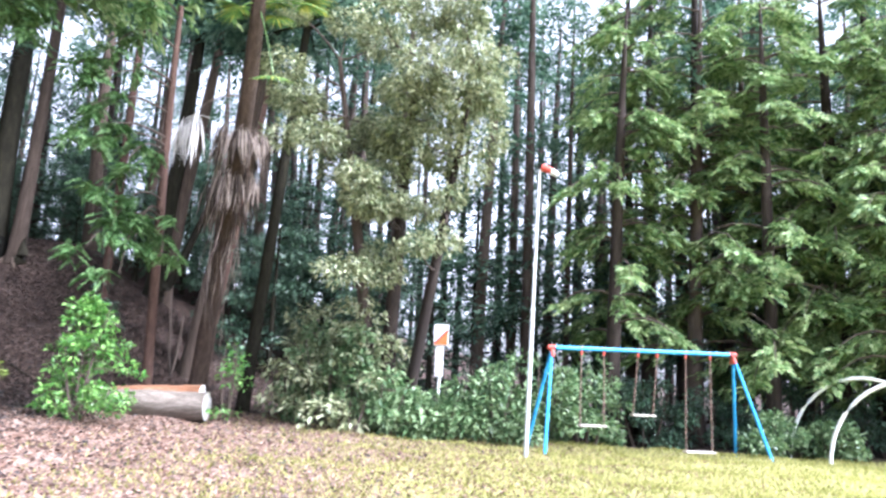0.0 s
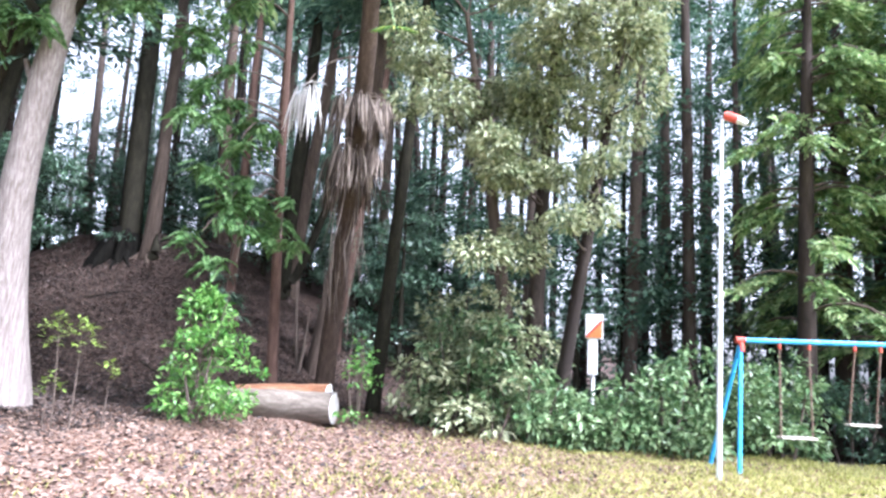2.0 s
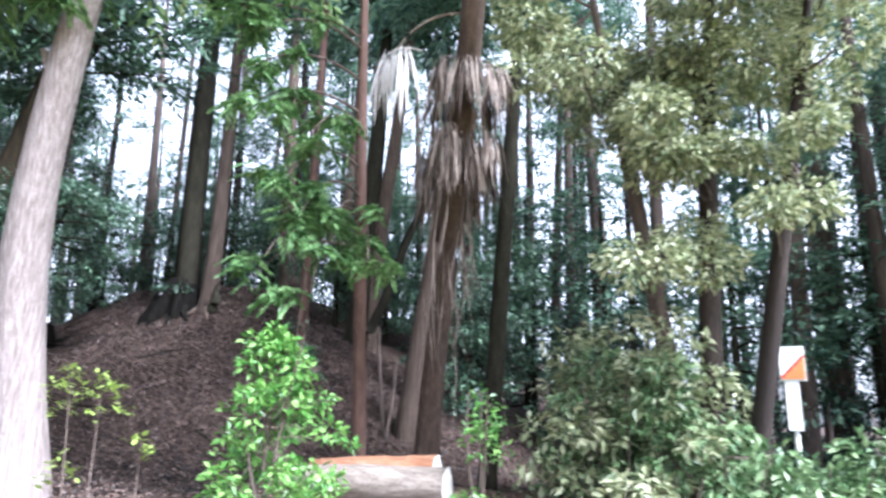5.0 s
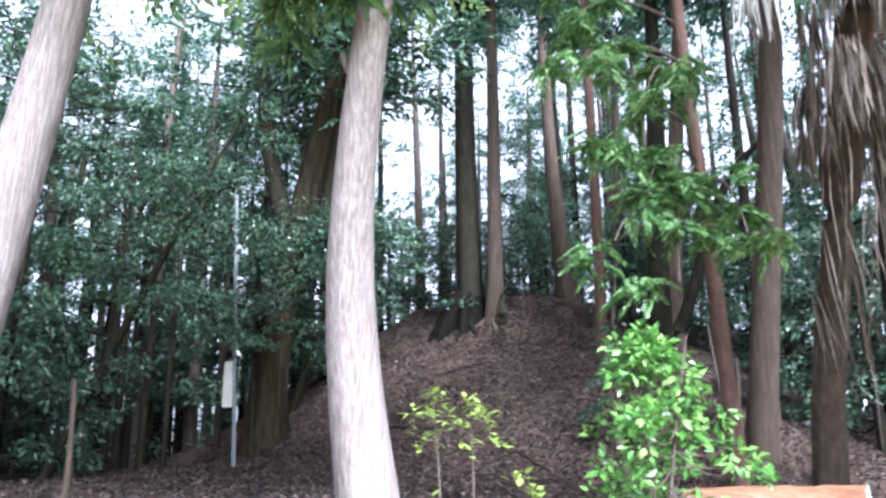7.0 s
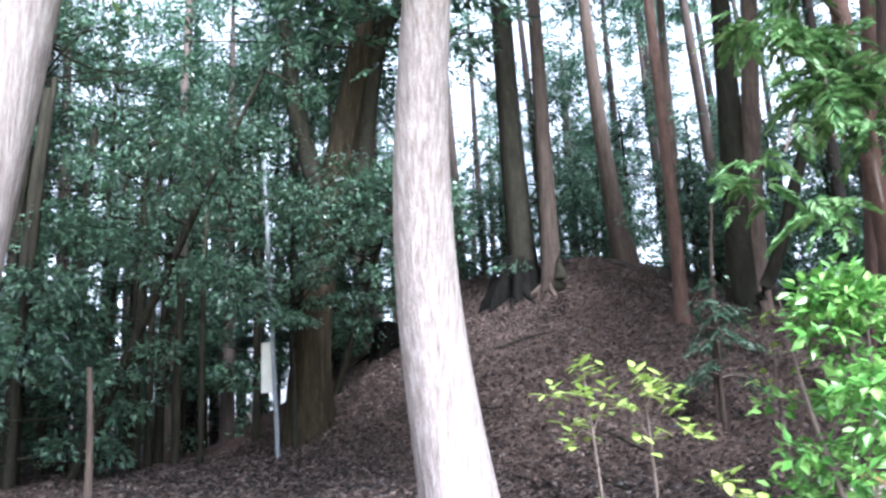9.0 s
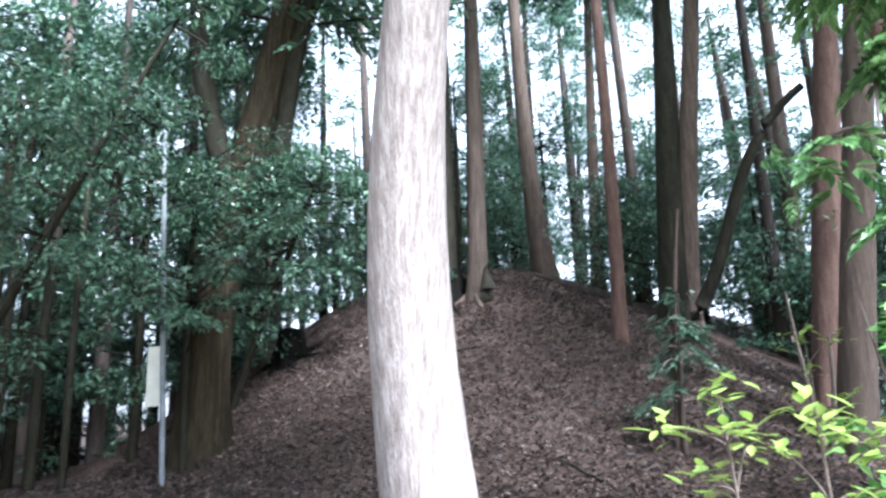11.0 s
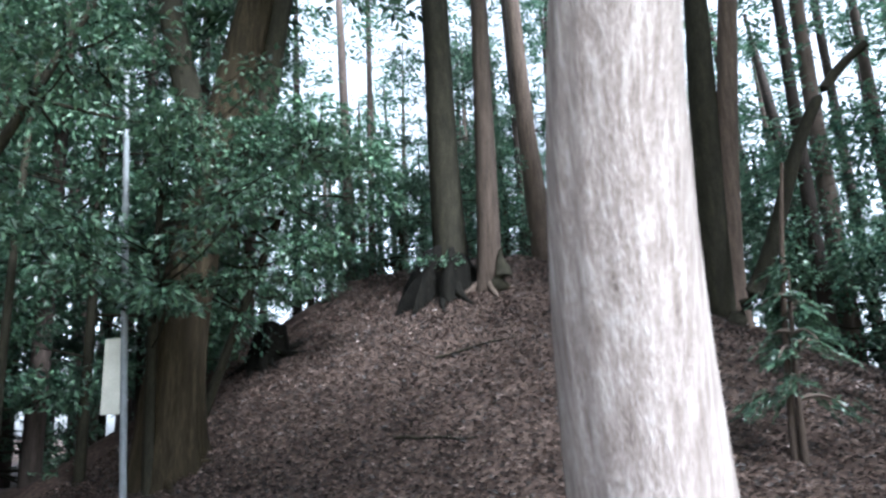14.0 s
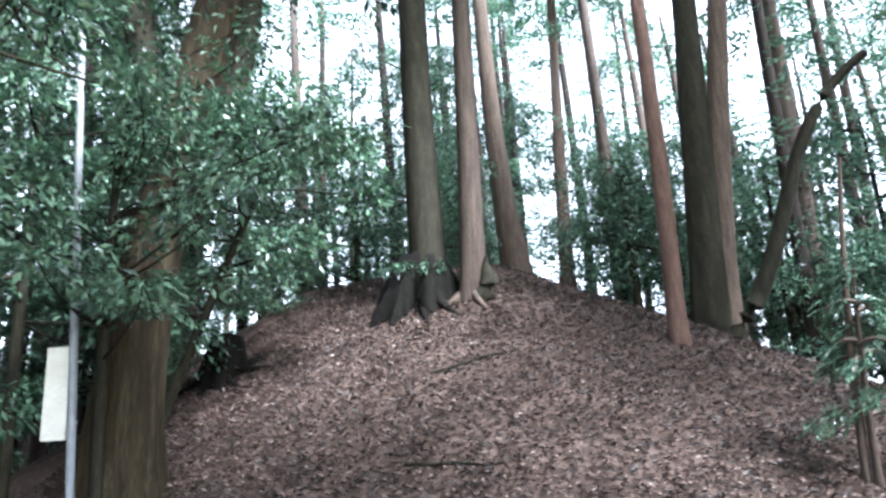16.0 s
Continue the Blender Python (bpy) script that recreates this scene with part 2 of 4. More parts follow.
    cm = N.new("ShaderNodeMix")
    cm.data_type = "RGBA"
    L.new(a3.outputs[0], cm.inputs[0])
    L.new(em.outputs[2], cm.inputs[6])
    L.new(gr.outputs[0], cm.inputs[7])
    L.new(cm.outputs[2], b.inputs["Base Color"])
    b.inputs["Roughness"].default_value = 0.95
    b.inputs["Specular IOR Level"].default_value = 0.15
    bp = N.new("ShaderNodeBump")
    bp.inputs["Strength"].default_value, bp.inputs["Distance"].default_value = 0.8, 0.04
    L.new(mix.outputs[0], bp.inputs["Height"])
    L.new(bp.outputs[0], b.inputs["Normal"])
    return m


GROUND = ground_material()


# ---------------------------------------------------------------- mesh helpers
LUMPS = [(kx, ky, ph) for kx, ky, ph in zip(np.random.default_rng(3).normal(0, 1.6, 20), np.random.default_rng(4).normal(0, 1.6, 20), np.random.default_rng(5).uniform(0, 6, 20))]


def ground_z(x, y):
    """The yard, rising gently westwards, and a mound, steep in the west, that runs on level northwards."""
    x, y = np.asarray(x, float), np.asarray(y, float)
    g = 0.035 * np.clip(1.5 - x, 0, 22)
    px, py = x + 24.59, y - 23.16
    t = np.clip((px * 4.33 - py * 0.159) / 18.77, 0, 1)
    ex, ey = px - 4.33 * t, py + 0.159 * t
    d = np.hypot(np.where(ex < 0, 1.918, 0.80) * ex, np.where(ey > 0, 0.028, 1.0) * ey)
    m = 6.026 - 0.12 * t - 0.606 * (np.sqrt(np.maximum(d - 0.616, 0) ** 2 + 0.09) - 0.3) - g
    rough = sum(np.sin(x * kx + y * ky + ph) for kx, ky, ph in LUMPS) * 0.010 * np.exp(-((x + 6) ** 2 + (y - 12) ** 2) / 1800)
    return g + 0.25 * np.log1p(np.exp(np.clip(m / 0.25, -40, 40))) + rough


def gz(x, y):
    return float(ground_z(x, y))


def mesh_of(name, verts, faces, mat, smooth=False):
    """verts (n,3); faces (m,k) with one k."""
    verts, faces = np.asarray(verts, np.float32), np.asarray(faces, np.int32)
    me = bpy.data.meshes.new(name)
    m, k = faces.shape
    me.vertices.add(len(verts))
    me.vertices.foreach_set("co", verts.ravel())
    me.loops.add(m * k)
    me.loops.foreach_set("vertex_index", faces.ravel())
    me.polygons.add(m)
    me.polygons.foreach_set("loop_start", np.arange(0, m * k, k, dtype=np.int32))
    me.polygons.foreach_set("use_smooth", np.full(m, smooth))
    me.update(calc_edges=True)
    me.materials.append(mat)
    return me


def sub(name, me, parent, label="", kind=""):
    ob = new(name, me)
    ob.parent = parent
    return tagged(ob, label, kind=kind)


def part(name, bm, mat, parent, label="", smooth=False):
    me = bpy.data.meshes.new(name)
    bm.to_mesh(me)
    bm.free()
    for p in me.polygons:
        p.use_smooth = smooth
    me.materials.append(mat)
    return sub(name, me, parent, label)


def thing(name, at, label, category, group="", kind=""):
    ob = new(name)
    ob.location = at
    ob.empty_display_size = 0.2
    return tagged(ob, label, category, group, kind)


def unit(v):
    v = np.asarray(v, float)
    return v / np.maximum(np.linalg.norm(v, axis=-1, keepdims=True), 1e-9)


def tube(points, radii, sides=10, rough=0.0, seed=0, flare=0.0, flutes=0):
    """A tapering tube along points; rough: uneven girth; flare: buttressed foot."""
    P = np.asarray(points, float)
    R = np.interp(np.linspace(0, 1, len(P)), np.linspace(0, 1, len(radii)), radii)
    T = unit(np.gradient(P, axis=0))
    ref = np.where(np.abs(T[:, 2:3]) > 0.8, [[1.0, 0, 0]], [[0, 0, 1.0]])
    U = unit(np.cross(ref, T))
    V = np.cross(T, U)
    a = np.linspace(0, 2 * np.pi, sides, endpoint=False)
    rng = np.random.default_rng(seed)
    wob = np.ones((len(P), sides))
    if rough:
        lane = rng.normal(0, rough, sides)
        wob += lane + rng.normal(0, rough * 0.35, (len(P), sides))
    if flare:
        h = np.linalg.norm(P - P[0], axis=1)
        foot = np.exp(-h / (2.2 * R[0]))[:, None]
        wob += flare * foot * (0.45 + 0.55 * np.cos(a * max(flutes, 1) + rng.uniform(0, 6)))
    ring = P[:, None] + (R[:, None] * wob)[..., None] * (np.cos(a)[None, :, None] * U[:, None] + np.sin(a)[None, :, None] * V[:, None])
    n = len(P)
    i, j = np.meshgrid(np.arange(n - 1), np.arange(sides), indexing="ij")
    k = (j + 1) % sides
    F = np.stack([i * sides + j, i * sides + k, (i + 1) * sides + k, (i + 1) * sides + j], -1).reshape(-1, 4)
    return ring.reshape(-1, 3), F


def join(pieces):
    V, F, n = [], [], 0
    for v, f in pieces:
        V.append(v)
        F.append(np.asarray(f) + n)
        n += len(v)
    return np.concatenate(V), np.concatenate(F)


def curve(points, n, bends=3):
    """A smooth line through points."""
    P = np.asarray(points, float)
    d = np.r_[0, np.cumsum(np.linalg.norm(np.diff(P, axis=0), axis=1))]
    t = np.linspace(0, d[-1], n)
    k = len(P) - 1
    if k < 2:
        return np.stack([np.interp(t, d, P[:, i]) for i in range(3)], 1)
    deg = min(k, bends)
    return np.stack([np.polyval(np.polyfit(d, P[:, i], deg), t) for i in range(3)], 1)


def leaf_quads(base, way, normal, length, width):
    """Pointed leaves, folded along the rib: base, side, tip, side."""
    n = len(base)
    way = unit(way)
    side = unit(np.cross(way, normal))
    up = np.cross(side, way)
    L, W = np.broadcast_to(length, n)[:, None], np.broadcast_to(width, n)[:, None]
    mid = base + way * L * 0.45
    V = np.stack([base, mid + side * W / 2 + up * W * 0.15, base + way * L - up * L * 0.08, mid - side * W / 2 + up * W * 0.15], 1)
    F = np.arange(4 * n).reshape(n, 4)
    return V.reshape(-1, 3), F


def clump_leaves(rng, centre, radius, count, length, width, droop=0.3, flat=0.7):
    """Leaves in a clump, thickest near its skin."""
    d = unit(rng.normal(size=(count, 3)) * (1, 1, flat))
    r = rng.uniform(0.35, 1.0, (count, 1)) ** 0.6
    base = centre + d * r * radius * np.array([1, 1, flat])
    way = unit(d * (1, 1, 0.5) + rng.normal(0, 0.55, (count, 3)) + (0, 0, -droop))
    nor = unit(rng.normal(0, 0.5, (count, 3)) + (0, 0, 1))
    k = rng.uniform(0.65, 1.25, count)
    return leaf_quads(base, way, nor, length * k, width * k)


def sprays(rng, starts, ways, size, per=13, droop=0.55):
    """Flat drooping fans of cypress foliage."""
    n = len(starts)
    ways = unit(ways)
    nor = unit(rng.normal(0, 0.35, (n, 3)) + (0, 0, 1))
    side = unit(np.cross(ways, nor))
    size = np.broadcast_to(size, n)[:, None] * rng.uniform(0.7, 1.3, (n, 1))
    B, W, NN, LL = [], [], [], []
    for k in range(per):
        f = (k + 0.5) / per
        s = (-1) ** k
        p = starts + ways * size * f + np.array([0, 0, -1]) * droop * size * f * f * 0.6
        B.append(p)
        W.append(ways * (0.55 + 0.5 * f) + side * s * (1.0 - 0.75 * f) + np.array([0, 0, -1]) * droop * f * 0.9 + rng.normal(0, 0.12, (n, 3)))
        NN.append(nor + rng.normal(0, 0.2, (n, 3)))
        LL.append(size[:, 0] * (0.44 - 0.2 * f))
    B, W, NN, LL = np.concatenate(B), np.concatenate(W), np.concatenate(NN), np.concatenate(LL)
    return leaf_quads(B, W, NN, LL, LL * 0.42)


# ---------------------------------------------------------------- ground
def build_ground():
    def axis(lo, hi, step, far):
        core = np.arange(lo, hi + 1e-6, step)
        out = np.geomspace(1.0, far, 22)
        return np.r_[lo - out[::-1], core, hi + out]
    X, Y = axis(-34, 24, 0.25, 1500), axis(-6, 44, 0.25, 1500)
    gx, gy = np.meshgrid(X, Y, indexing="ij")
    z = ground_z(gx, gy)
    n, m = gx.shape
    i, j = np.meshgrid(np.arange(n - 1), np.arange(m - 1), indexing="ij")
    F = np.stack([i * m + j, (i + 1) * m + j, (i + 1) * m + j + 1, i * m + j + 1], -1).reshape(-1, 4)
    ob = new("ground", mesh_of("ground", np.stack([gx, gy, z], -1).reshape(-1, 3), F, GROUND, True))
    tagged(ob, "leaf-strewn ground with patchy dry grass rising to a mound", "ground", kind="structure")


build_ground()


def litter(name, label, mat, count, x0, x1, y0, y1, size, keep=None, upright=0.0, seed=1, category="leaves"):
    rng = np.random.default_rng(seed)
    x, y = rng.uniform(x0, x1, count), rng.uniform(y0, y1, count)
    if keep is not None:
        ok = rng.uniform(size=count) < keep(x, y)
        x, y = x[ok], y[ok]
    n = len(x)
    base = np.stack([x, y, ground_z(x, y) + 0.012], 1)
    a = rng.uniform(0, 2 * np.pi, n)
    way = np.stack([np.cos(a), np.sin(a), rng.uniform(-0.05, 0.55, n) + upright], 1)
    nor = rng.normal(0, 0.45, (n, 3)) + (0, 0, 1)
    if upright:
        nor = rng.normal(0, 1, (n, 3))
    k = rng.uniform(0.6, 1.3, n)
    wide = 0.42 if not upright else 0.14
    ob = new(name, mesh_of(name, *leaf_quads(base, way, nor, size * k, size * k * wide), mat))
    tagged(ob, label, category, kind="stuff")


# ---------------------------------------------------------------- trees
def limb_set(rng, origin_fn, targets, r0=0.05):
    """Limbs from the stem to clump centres."""
    out = []
    for c in targets:
        s = origin_fn(c)
        mid = (s + c) / 2 + rng.normal(0, 0.12, 3) + (0, 0, -0.1)
        out.append(tube(curve([s, mid, c], 6), [r0, r0 * 0.25], 5))
    return out


def big_trunk(name, label, points, radii, bark, sides=24, rough=0.03, flare=0.5, flutes=5, n=26, seed=1, category="tree", group="", bends=3):
    """A tree whose trunk is the main thing seen; returns the empty and its stem line."""
    P = curve(points, n, bends)
    base = np.array([P[0][0], P[0][1], gz(P[0][0], P[0][1])])
    root = thing(name, base, label, category, group)
    local = P - base
    local[0, 2] = -0.25
    v, f = tube(local, radii, sides, rough, seed, flare, flutes)
    sub("trunk", mesh_of("trunk", v, f, bark, True), root)
    return root, P, base


def far_tree(seed, height, r, bare, full=26, low=15):
    """A plantation conifer: a straight bare stem, dead twigs, a thin crown high up."""
    rng = np.random.default_rng(seed)
    root = thing("cypress_tree", (0, 0, 0), "tall thin plantation cypress with a bare dark trunk", "tree", "plantation cypresses")
    lean = rng.normal(0, 0.25, 2)
    line = curve([(0, 0, -0.3), (lean[0] * 0.3, lean[1] * 0.3, height * 0.4), (lean[0], lean[1], height)], 12)
    twigs = []
    for _ in range(26):
        h = rng.uniform(2.0, bare + 1)
        a = rng.uniform(0, 6.28)
        p = np.array([np.interp(h, line[:, 2], line[:, 0]), np.interp(h, line[:, 2], line[:, 1]), h])
        L = rng.uniform(0.4, 1.3)
        twigs.append(tube(np.array([p, p + np.array([math.cos(a), math.sin(a), 0.12]) * L * 0.6, p + np.array([math.cos(a), math.sin(a), -0.08]) * L]), [0.014, 0.005], 3))
    sub("trunk", mesh_of("trunk", *tube(line, [r * 1.25, r, r * 0.8, r * 0.25], 8, 0.04, seed), BARK_FAR, True), root)
    sub("twigwork", mesh_of("twigwork", *join(twigs), BARK_FAR), root, "", "stuff")
    S, W = [], []
    for _ in range(full):
        h = bare + (height - bare) * rng.uniform(0, 1) ** 0.85
        reach = (1.9 - 1.35 * (h - bare) / (height - bare)) * rng.uniform(0.5, 1.1)
        a = rng.uniform(0, 6.28)
        d = np.array([math.cos(a), math.sin(a), 0])
        for q in np.linspace(0.35, 1.0, 5):
            S.append(np.array([lean[0] * h / height, lean[1] * h / height, h]) + d * reach * q + rng.normal(0, 0.12, 3) + (0, 0, 0.15 - 0.3 * q))
            W.append(d + rng.normal(0, 0.5, 3) + (0, 0, -0.1))
    for _ in range(low):
        h = rng.uniform(2.5, bare)
        a = rng.uniform(0, 6.28)
        d = np.array([math.cos(a), math.sin(a), 0])
        for q in rng.uniform(0.5, 1.3, 3):
            S.append(np.array([0, 0, h]) + d * q + rng.normal(0, 0.12, 3))
            W.append(d + rng.normal(0, 0.5, 3))
    sub("crown", mesh_of("crown", *sprays(rng, np.array(S), np.array(W), 0.55, 7, 0.5), LEAF_FAR), root)
    return root


def roots(root, base, count, length, r, bark, seed, turn=0.0, sweep=6.28):
    """Roots that run down from the foot over the ground."""
    rng = np.random.default_rng(seed)
    for i in range(count):
        a = turn + sweep * i / count + rng.uniform(-0.25, 0.25)
        L = length * rng.uniform(0.6, 1.1)
        pts = []
        for q in np.linspace(0, 1, 8):
            x = base[0] + math.cos(a + 0.35 * q) * L * q
            y = base[1] + math.sin(a + 0.35 * q) * L * q
            pts.append((x, y, gz(x, y) + r * (1.6 * (1 - q) ** 2 + 0.25) - 0.06 * q))
        sub("root", mesh_of("root", *tube(np.array(pts) - base, [r * 1.5, r, r * 0.5, r * 0.2], 8, 0.06, seed + i), bark, True), root)


def canopy(root, base, P, z_low, reach, n, seed, leaf=None, size=0.8):
    """A high crown, mostly out of view, added to shade the ground: limbs from the stem and layered sprays."""
    rng = np.random.default_rng(seed)
    S, W = [], []
    top = P[-1][2]
    for i in range(n):
        h = rng.uniform(z_low, top + 1.0)
        a = rng.uniform(0, 6.28)
        k = reach * (1.1 - 0.6 * (h - z_low) / (top + 1 - z_low)) * rng.uniform(0.5, 1.0)
        s = np.array([np.interp(h, P[:, 2], P[:, q]) for q in range(3)])
        d = np.array([math.cos(a), math.sin(a), 0.12])
        ln = curve([s, s + d * k * 0.55 + (0, 0, 0.1), s + d * k], 6)
        if i % 2 == 0:
            sub("limb", mesh_of("limb", *tube(ln - base, [0.05, 0.012], 5), BARK_DARK), root)
        for q in rng.uniform(0.2, 1.05, 12):
            S.append(s + d * k * q + rng.normal(0, 0.28, 3))
            W.append(d + rng.normal(0, 0.6, 3) + (0, 0, -0.15))
    sub("crown", mesh_of("crown", *sprays(rng, np.array(S) - base, np.array(W), size, 9, 0.4), leaf or LEAF_FAR), root)


def cypress(at, height, r, low, reach, seed, label, leaf=None, bark=None, arc=None, n_branch=60, size=0.42, cone=0.75):
    """A hinoki with branches down to `low`, each with hanging flat sprays; arc: (from, to) compass angles it is leafy on."""
    rng = np.random.default_rng(seed)
    z0 = gz(*at)
    root = thing("cypress_tree", (at[0], at[1], z0), label, "tree", "cypresses at the clearing edge")
    lean = rng.normal(0, 0.2, 2)
    line = curve([(0, 0, -0.3), (lean[0] * 0.3, lean[1] * 0.3, height * 0.4), (lean[0], lean[1], height)], 14)
    sub("trunk", mesh_of("trunk", *tube(line, [r * 1.3, r, r * 0.8, r * 0.2], 12, 0.04, seed, 0.4, 4), bark or BARK_BROWN, True), root)
    S, W, br = [], [], []
    for _ in range(n_branch):
        h = low + (height - low) * rng.uniform(0, 1)
        R = reach * (1 - cone * (h - low) / (height - low)) * rng.uniform(0.55, 1.1)
        a = rng.uniform(*arc) if arc else rng.uniform(0, 6.28)
        d = np.array([math.cos(a), math.sin(a), 0])
        p = np.array([np.interp(h, line[:, 2], line[:, 0]), np.interp(h, line[:, 2], line[:, 1]), h])
        tip = p + d * R + (0, 0, -0.28 * R)
        mid = p + d * R * 0.55 + (0, 0, 0.05 * R)
        line_b = curve([p, mid, tip], 6)
        br.append(tube(line_b, [0.035, 0.008], 4))
        k = int(9 + 9 * R)
        for q in rng.uniform(0.25, 1.02, k):
            b = p + (tip - p) * q + (0, 0, 0.2 * R * q * (1 - q) * 2)
            side = np.array([-d[1], d[0], 0]) * rng.choice([-1, 1])
            S.append(b + rng.normal(0, 0.06, 3))
            W.append(d * rng.uniform(0.2, 1.0) + side * rng.uniform(0, 0.9) + (0, 0, rng.uniform(-0.5, 0.1)))
    sub("branchwork", mesh_of("branchwork", *join(br), TWIG), root, "", "stuff")
    sub("crown", mesh_of("crown", *sprays(rng, np.array(S), np.array(W), size, 13), leaf or LEAF_CYPRESS), root)
    return root


def leafy(name, at, label, stems, clumps, leaf, length, width, seed, category="tree", bark=None, droop=0.3, flat=0.7, group="", r_limb=0.03, per=1.0):
    """A broadleaved tree or shrub: stems (points, radii), leaf clumps (centre, radius, count), limbs between them."""
    rng = np.random.default_rng(seed)
    z0 = gz(*at)
    base = np.array([at[0], at[1], z0])
    root = thing(name, base, label, category, group)
    lines = []
    for pts, radii in stems:
        ln = curve(np.asarray(pts, float) - base, 14)
        lines.append(ln)
        sub("trunk" if category == "tree" else "stem", mesh_of("stem", *tube(ln, radii, 9, 0.04, seed), bark or BARK_DARK, True), root)
    allp = np.concatenate(lines)

    def start(c):
        low = allp[allp[:, 2] < c[2] + 0.3]
        low = low if len(low) else allp
        return low[np.argmin(np.linalg.norm(low - c, axis=1))]
    C = [np.asarray(c, float) - base for c, _, _ in clumps]
    sub("branchwork", mesh_of("branchwork", *join(limb_set(rng, start, C, r_limb)), bark or BARK_DARK), root, "", "stuff")
    sub("crown", mesh_of("crown", *join([clump_leaves(rng, c, r, max(6, int(k * per)), length, width, droop, flat) for c, (_, r, k) in zip(C, clumps)]), leaf), root)
    return root


def scatter_clumps(rng, n, box, radius, count):
    (x0, x1), (y0, y1), (z0, z1) = box
    return [((rng.uniform(x0, x1), rng.uniform(y0, y1), rng.uniform(z0, z1)), rng.uniform(*radius), int(rng.uniform(*count))) for _ in range(n)]


# ---------------------------------------------------------------- the great trunk and the trees of the mound
root, P, base = big_trunk("cypress_tree", "large old cypress with a bowed pale grey trunk", [(-12.09, 11.16, 0.35), (-12.074, 10.992, 1.4), (-12.065, 10.854, 2.3), (-11.987, 10.713, 3.2), (-11.80, 10.57, 4.2), (-11.575, 10.488, 5.2), (-11.326, 10.469, 6.4), (-11.086, 10.434, 7.6), (-10.72, 10.42, 9.5), (-10.3, 10.45, 12.0)],
                          [0.40, 0.355, 0.315, 0.27, 0.24, 0.222, 0.20, 0.18, 0.15], BARK_PALE, 44, 0.014, 0.16, 3, 44, 5, bends=5)
sub("dead_stub", mesh_of("dead_stub", *tube(curve([(-11.42, 10.5, 6.0), (-11.62, 10.42, 6.25), (-11.78, 10.36, 6.62)], 6) - base, [0.10, 0.07, 0.05], 9, 0.06, 3), BARK_PALE, True), root, "short pale stub of a dead limb")
MAIN_BOUGHS = [curve([(-11.2, 10.45, 7.0), (-10.6, 10.6, 8.1), (-9.8, 10.8, 9.2)], 10), curve([(-11.2, 10.45, 7.1), (-11.9, 10.1, 7.9), (-12.8, 9.8, 9.2)], 10)]
for ln in MAIN_BOUGHS:
    sub("limb", mesh_of("limb", *tube(ln - base, [0.10, 0.04], 9, 0.03), BARK_DARK, True), root)
rng = np.random.default_rng(21)


def hang(S, W, root, base, points, spread, count, wide=1.0):
    """Sprays in tufts along a hanging bough."""
    ln = curve(points, 12)
    sub("bough", mesh_of("bough", *tube(ln - base, [0.03, 0.008], 5), TWIG), root)
    tufts = [ln[i] + rng.normal(0, spread, 3) * (1, 1, 0.5) for i in np.linspace(7, len(ln) - 1, max(3, count // 14)).astype(int)]
    for i in range(count):
        S.append(tufts[i % len(tufts)] + rng.normal(0, spread * 0.55, 3) * (1, 1, 0.5))
        W.append(rng.normal(0, wide, 3) * (1, 1, 0.3) + (0, 0, -0.45))


HANG_TIPS = [(-10.55, 10.7, 7.9), (-10.2, 10.95, 8.5), (-10.7, 10.9, 8.6), (-10.1, 11.2, 7.7), (-10.0, 10.6, 9.0)]
S, W = [], []
for ln in MAIN_BOUGHS:
    for _ in range(70):
        S.append(ln[rng.integers(4, len(ln))] + rng.normal(0, 0.5, 3) * (1, 1, 0.45))
        W.append(rng.normal(0, 1, 3) * (1, 1, 0.3) + (0, 0, -0.35))
hang(S, W, root, base, [(-11.25, 10.4, 7.1), (-11.5, 9.8, 7.2), (-11.68, 9.35, 6.75)], 0.2, 70)
for tip in HANG_TIPS:
    hang(S, W, root, base, [(-11.1, 10.45, tip[2] + 0.7), ((tip[0] - 11.1) / 2, (tip[1] + 10.45) / 2, tip[2] + 0.75), tip], 0.18, 34)
hang(S, W, root, base, [(-11.2, 10.4, 7.1), (-11.2, 10.0, 7.2), (-11.1, 9.75, 6.85)], 0.18, 60)
sub("crown", mesh_of("crown", *sprays(rng, np.array(S) - base, np.array(W), 0.36, 19, 0.5), LEAF_SPRAY), root)
canopy(root, base, P, 9.2, 5.4, 95, 22, LEAF_CYPRESS, 0.95)

# slim cypress behind the logs, its fresh sprays hanging low
root, P, base = big_trunk("cypress_tree", "slim brown cypress with fresh green sprays hanging low", [(-9.15, 14.95, 0.4), (-9.02, 14.55, 3.5), (-8.98, 14.3, 6.6), (-8.9, 14.1, 10.0)], [0.12, 0.105, 0.095, 0.06], BARK_RED, 14, 0.03, 0.25, 4, 22, 47)
S, W = [], []
for z, (x1, y1), drop, count in [(4.6, (-8.25, 12.6), 0.9, 40), (4.4, (-7.8, 12.95), 0.7, 30), (4.5, (-8.4, 12.5), 1.3, 34), (4.9, (-8.6, 12.35), 0.7, 40), (5.4, (-8.8, 12.2), 0.7, 38), (6.0, (-8.5, 12.4), 0.5, 40), (6.2, (-8.95, 12.1), 0.5, 36),
                                (6.4, (-9.3, 11.9), 0.5, 30), (7.0, (-9.25, 11.9), 0.5, 34), (7.6, (-9.15, 11.95), 0.5, 32), (7.8, (-9.6, 11.6), 0.5, 30), (8.6, (-8.9, 12.1), 0.6, 30), (4.4, (-8.9, 12.1), 0.7, 26), (4.0, (-9.6, 12.5), 0.6, 6), (9.4, (-8.5, 12.5), 0.6, 26)]:
    sx, sy = np.interp(z, P[:, 2], P[:, 0]), np.interp(z, P[:, 2], P[:, 1])
